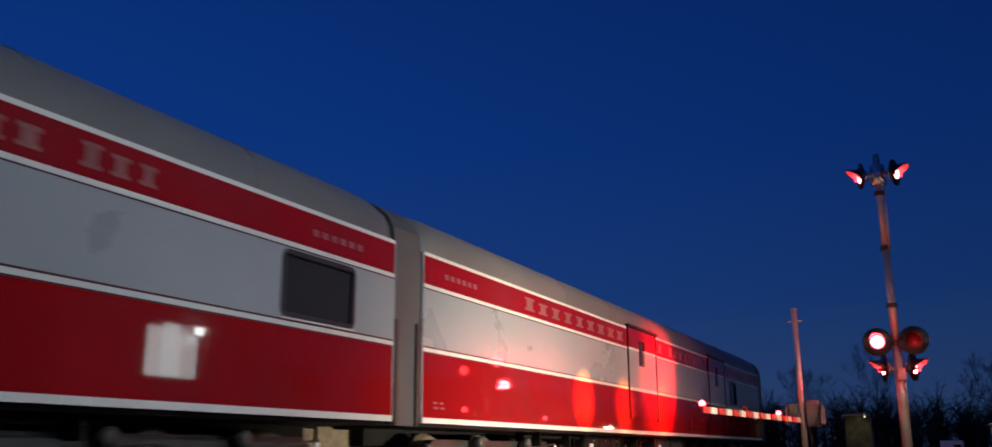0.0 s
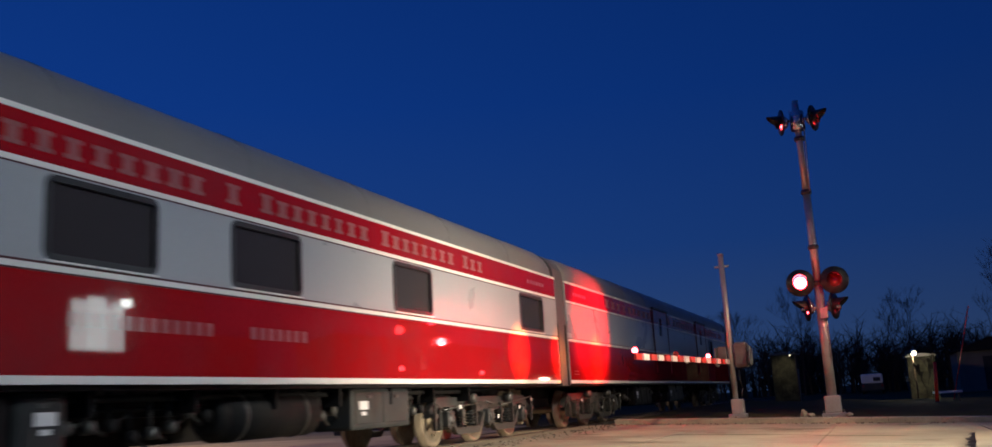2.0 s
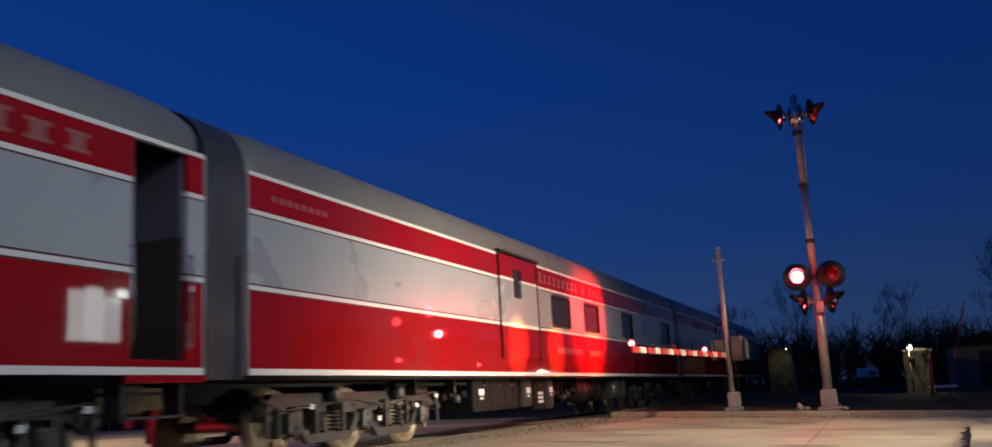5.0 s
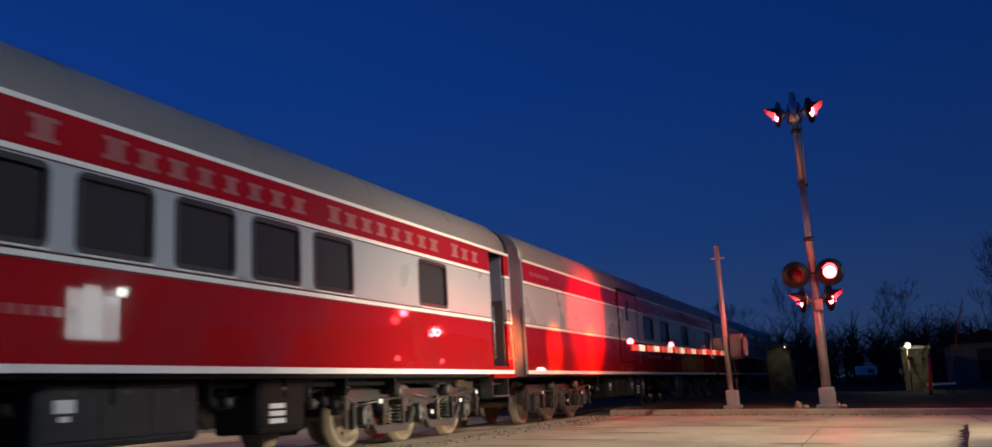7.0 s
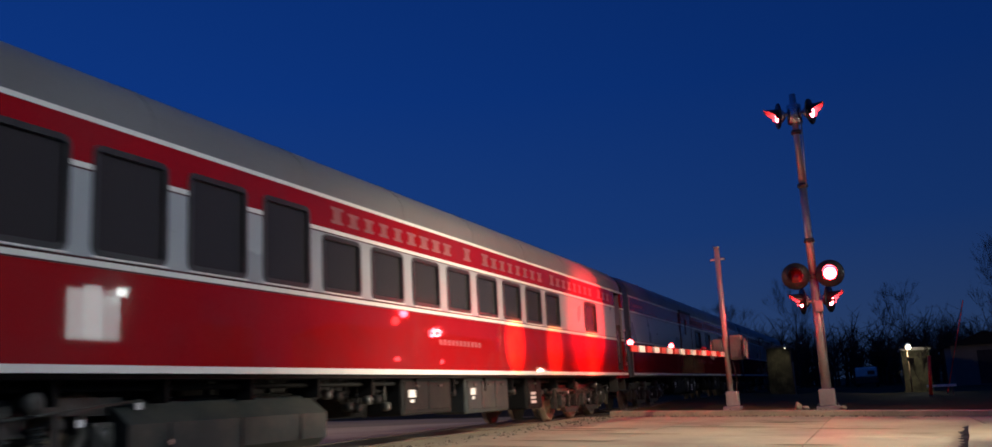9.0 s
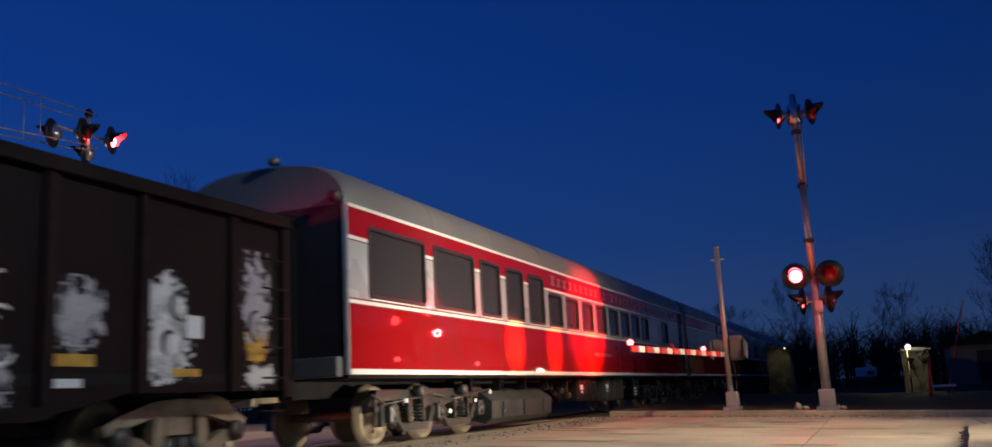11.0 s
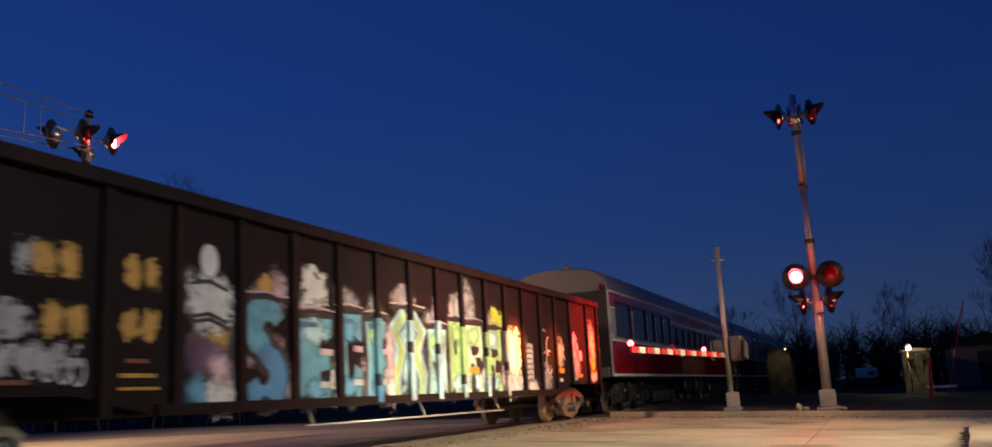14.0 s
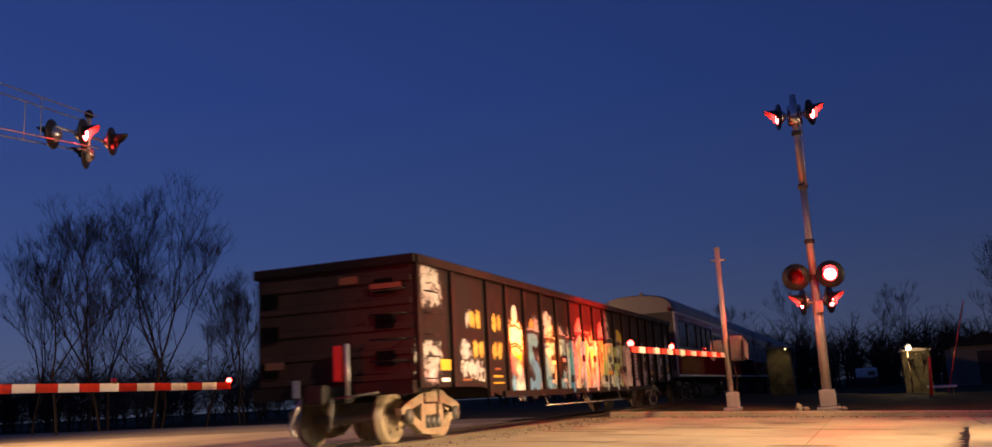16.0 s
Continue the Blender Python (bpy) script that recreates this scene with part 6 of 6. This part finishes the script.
def pale_stone(x, y, z, sx, sz, seed):
    """A rough lump of broken concrete at the kerb."""
    rng = random.Random(seed)
    bm = bmesh.new()
    bmesh.ops.create_icosphere(bm, subdivisions=2, radius=1.0)
    for v in bm.verts:
        k = rng.uniform(0.78, 1.08)
        v.co = Vector((x + v.co.x * sx * k, y + v.co.y * sx * 0.8 * k, z + v.co.z * sz * k))
    tagged(part("concrete_lump", bm, M_CONC), "rough pale lump of broken concrete by the kerb", "stone", "broken lumps")


pale_stone(-1.75, 23.85, 0.0, 0.09, 0.13, 41)
pale_stone(-1.60, 23.95, -0.04, 0.12, 0.07, 42)
pale_stone(-0.72, 23.9, -0.06, 0.10, 0.06, 43)
pole_lamp(1.50, 42.5, 1.74, (0.05, 0.0), "distant lamp among bare trees", M_FARLAMP, 0.12)
lamp("far_lamp_light", "POINT", (1.62, 42.2, 1.70), (1.6, 41, 0), 90, (1.0, 0.92, 0.66), 0.10)
lamp("hut_lamp_light", "SPOT", (-4.05, 49.1, 2.28), (-4.40, 50.0, 1.45), 22, (1.0, 0.9, 0.62), 0.06, 95, 1.0)
pole_lamp(-3.72, 49.4, 2.30, (-0.25, 0.0), "dim lamp before the relay hut", M_DIMLAMP, 0.05)
# poles out of view for the three added street lamps
pole_lamp(-24.4, 10.6, 7.75, (0.3, 0.3), "unseen tall street lamp added beyond the track", M_FARLAMP, 0.3)
pole_lamp(7.6, 6.6, 8.8, (-0.95, 0.0), "unseen tall street lamp added beside the road", M_WHITE_LAMP, 0.3)
pole_lamp(7.2, 16.5, 9.0, (-1.9, 0.0), "unseen tall street lamp added for warm light", M_FARLAMP, 0.3)


def parked_car(x, y):
    """A van seen from its end; white cabin over dark body paints the light on its top."""
    c = thing("parked_car", "distant parked van, its cabin whitened as if lit from above", "car")
    bm = bmesh.new()
    box(bm, x - 0.92, x + 0.92, y, y + 4.4, 0.02, 0.62, 0.08)
    part("body", bm, M_BOX, c)
    bm = bmesh.new()
    box(bm, x - 0.86, x + 0.86, y + 0.1, y + 3.2, 0.63, 1.42, 0.10)
    # white here carries the light that falls on the upper part
    cab = part("cabin", bm, M_STRIPE, c)
    boxes("rear_window", M_GLASS, cab, (x + 0.10, x + 0.66, y + 0.085, y + 0.098, 0.80, 1.12))
    for dx in (-0.75, 0.75):
        boxes("tail_lamp", M_REDLENS, c, (x + dx - 0.08, x + dx + 0.08, y - 0.02, y - 0.002, 0.35, 0.55))
    for dx in (-0.78, 0.78):
        for dy in (0.8, 3.5):
            bm = bmesh.new()
            lathe(bm, [(-0.1, 0.2), (-0.1, 0.32), (0.1, 0.32), (0.1, 0.2)], "x", 16, (x + dx, y + dy, 0.05))
            part("wheel", bm, M_BLACK, c)


parked_car(-0.4, 84)


def waiting_truck():
    """A pickup waiting at the gate; its headlights light the passing train."""
    t = thing("pickup_truck", "dark pickup waiting at the gate with headlights on", "truck")
    bm = bmesh.new()
    box(bm, 8.2, 13.6, 14.72, 16.68, 0.08, 0.76, 0.08)
    box(bm, 9.6, 11.6, 14.85, 16.55, 0.76, 1.43, 0.14)
    part("body", bm, M_UNDER, t)
    for y in (15.0, 16.4):
        bm = bmesh.new()
        lathe(bm, [(8.14, 0.02), (8.15, 0.10), (8.20, 0.11)], "x", 16, (0, y, 0.50))
        part("headlight", bm, M_WHITE_LAMP, t, "glowing white headlight")
    for x in (9.1, 12.6):
        for y in (14.85, 16.55):
            bm = bmesh.new()
            lathe(bm, [(-0.12, 0.2), (-0.11, 0.36), (0.11, 0.36), (0.12, 0.2)], "y", 18, (x, y, -0.09))
            part("wheel", bm, M_BLACK, t)


waiting_truck()


def mirrored_hut():
    """Unseen white hut with a flood lamp and glowing panes, beside the view; made up as the bright patch that the
    train's paint mirrors.
    """
    s = thing("unseen_hut", "unseen white hut with glowing panes, added for the train to mirror", "building")
    boxes("wall", M_SILVER, s, (8.4, 12.5, 17.0, 26.0, -0.4, 5.2))
    boxes("roof", M_UNDER, s, (8.1, 12.8, 16.7, 26.3, 5.2, 5.4))
    w = boxes("window_frame", M_ALU, s, (8.34, 8.40, 19.95, 20.05, 2.9, 4.65), (8.34, 8.40, 22.15, 22.25, 2.9, 4.65), (8.34, 8.40, 19.95, 22.25, 2.85, 2.95), (8.34, 8.40, 19.95, 22.25, 4.6, 4.7))
    for k, (y0, y1, z0, z1) in enumerate(((20.06, 20.72, 2.96, 4.45), (20.76, 21.40, 2.96, 4.58), (21.44, 22.14, 2.96, 4.30))):
        boxes("mirrored_pane", M_PANE_GLOW[k], w, (8.36, 8.395, y0, y1, z0, z1))
    boxes("unseen_flood_lamp", M_WHITE_LAMP, s, (8.05, 8.15, 21.80, 22.12, 4.32, 4.55))


# glow of the made-up panes, set only for their reflection in the train
M_PANE_GLOW = [glow("mirrored_pane_glow", (0.80, 1.0, 1.0), v) for v in (7.0, 8.5, 6.0)]
mirrored_hut()


# ---- what moves ----
RIGHT_ON = (0.06, 1.32, 2.60, 3.87, 5.13, 6.43, 7.70, 8.94, 10.27, 11.58, 12.86, 14.16, 15.44)
LEFT_ON = (0.62, 1.95, 3.23, 4.50, 5.77, 7.07, 8.34, 9.62, 10.93, 12.22, 13.55, 14.78)


def motions():
    steps = [0.0, 0.5, 1.0, 1.5, 2.0, 3.0, 4.0, 6.0, 8.0, 10.0, 12.0, 14.0, 16.0]
    for car, off in CARS:
        # the train eases off a little in the first two seconds
        walk(car, [(t, pose(TRACK_X, off + SPEED * (t - 8) + GAIN * (t - 8) ** 2 - 0.29 * max(0.0, 1 - t / 1.9) ** 1.5, RAIL_Z)) for t in steps])
    for ws, r in WHEELS:
        y, z = ws.location.y, ws.location.z
        rate = SPEED / r
        walk(ws, [(k * 0.1, pose(0, y, z, -math.degrees(rate * k * 0.1), 0, 0)) for k in range(161)])
    for lens, m, s in LAMPS:
        # the lens disc turns its bright face out for its half of the flash, and its dark face for the other
        on, off = (0.0, 170.0) if s > 0 else (170.0, 0.0)
        keep = [(0.0, on if s == 2 else off)]
        for e, to in sorted([(e, on) for e in RIGHT_ON] + [(e, off) for e in LEFT_ON])[1 if s == 2 else 0:]:
            keep += [(e - 0.04, 170.0 - to), (e, 85.0), (e + 0.04, to)]
        keep.append((16.0, keep[-1][1]))
        walk(lens, [(e, m @ pose(0, 0, 0, 0, 0, a)) for e, a in keep])


motions()
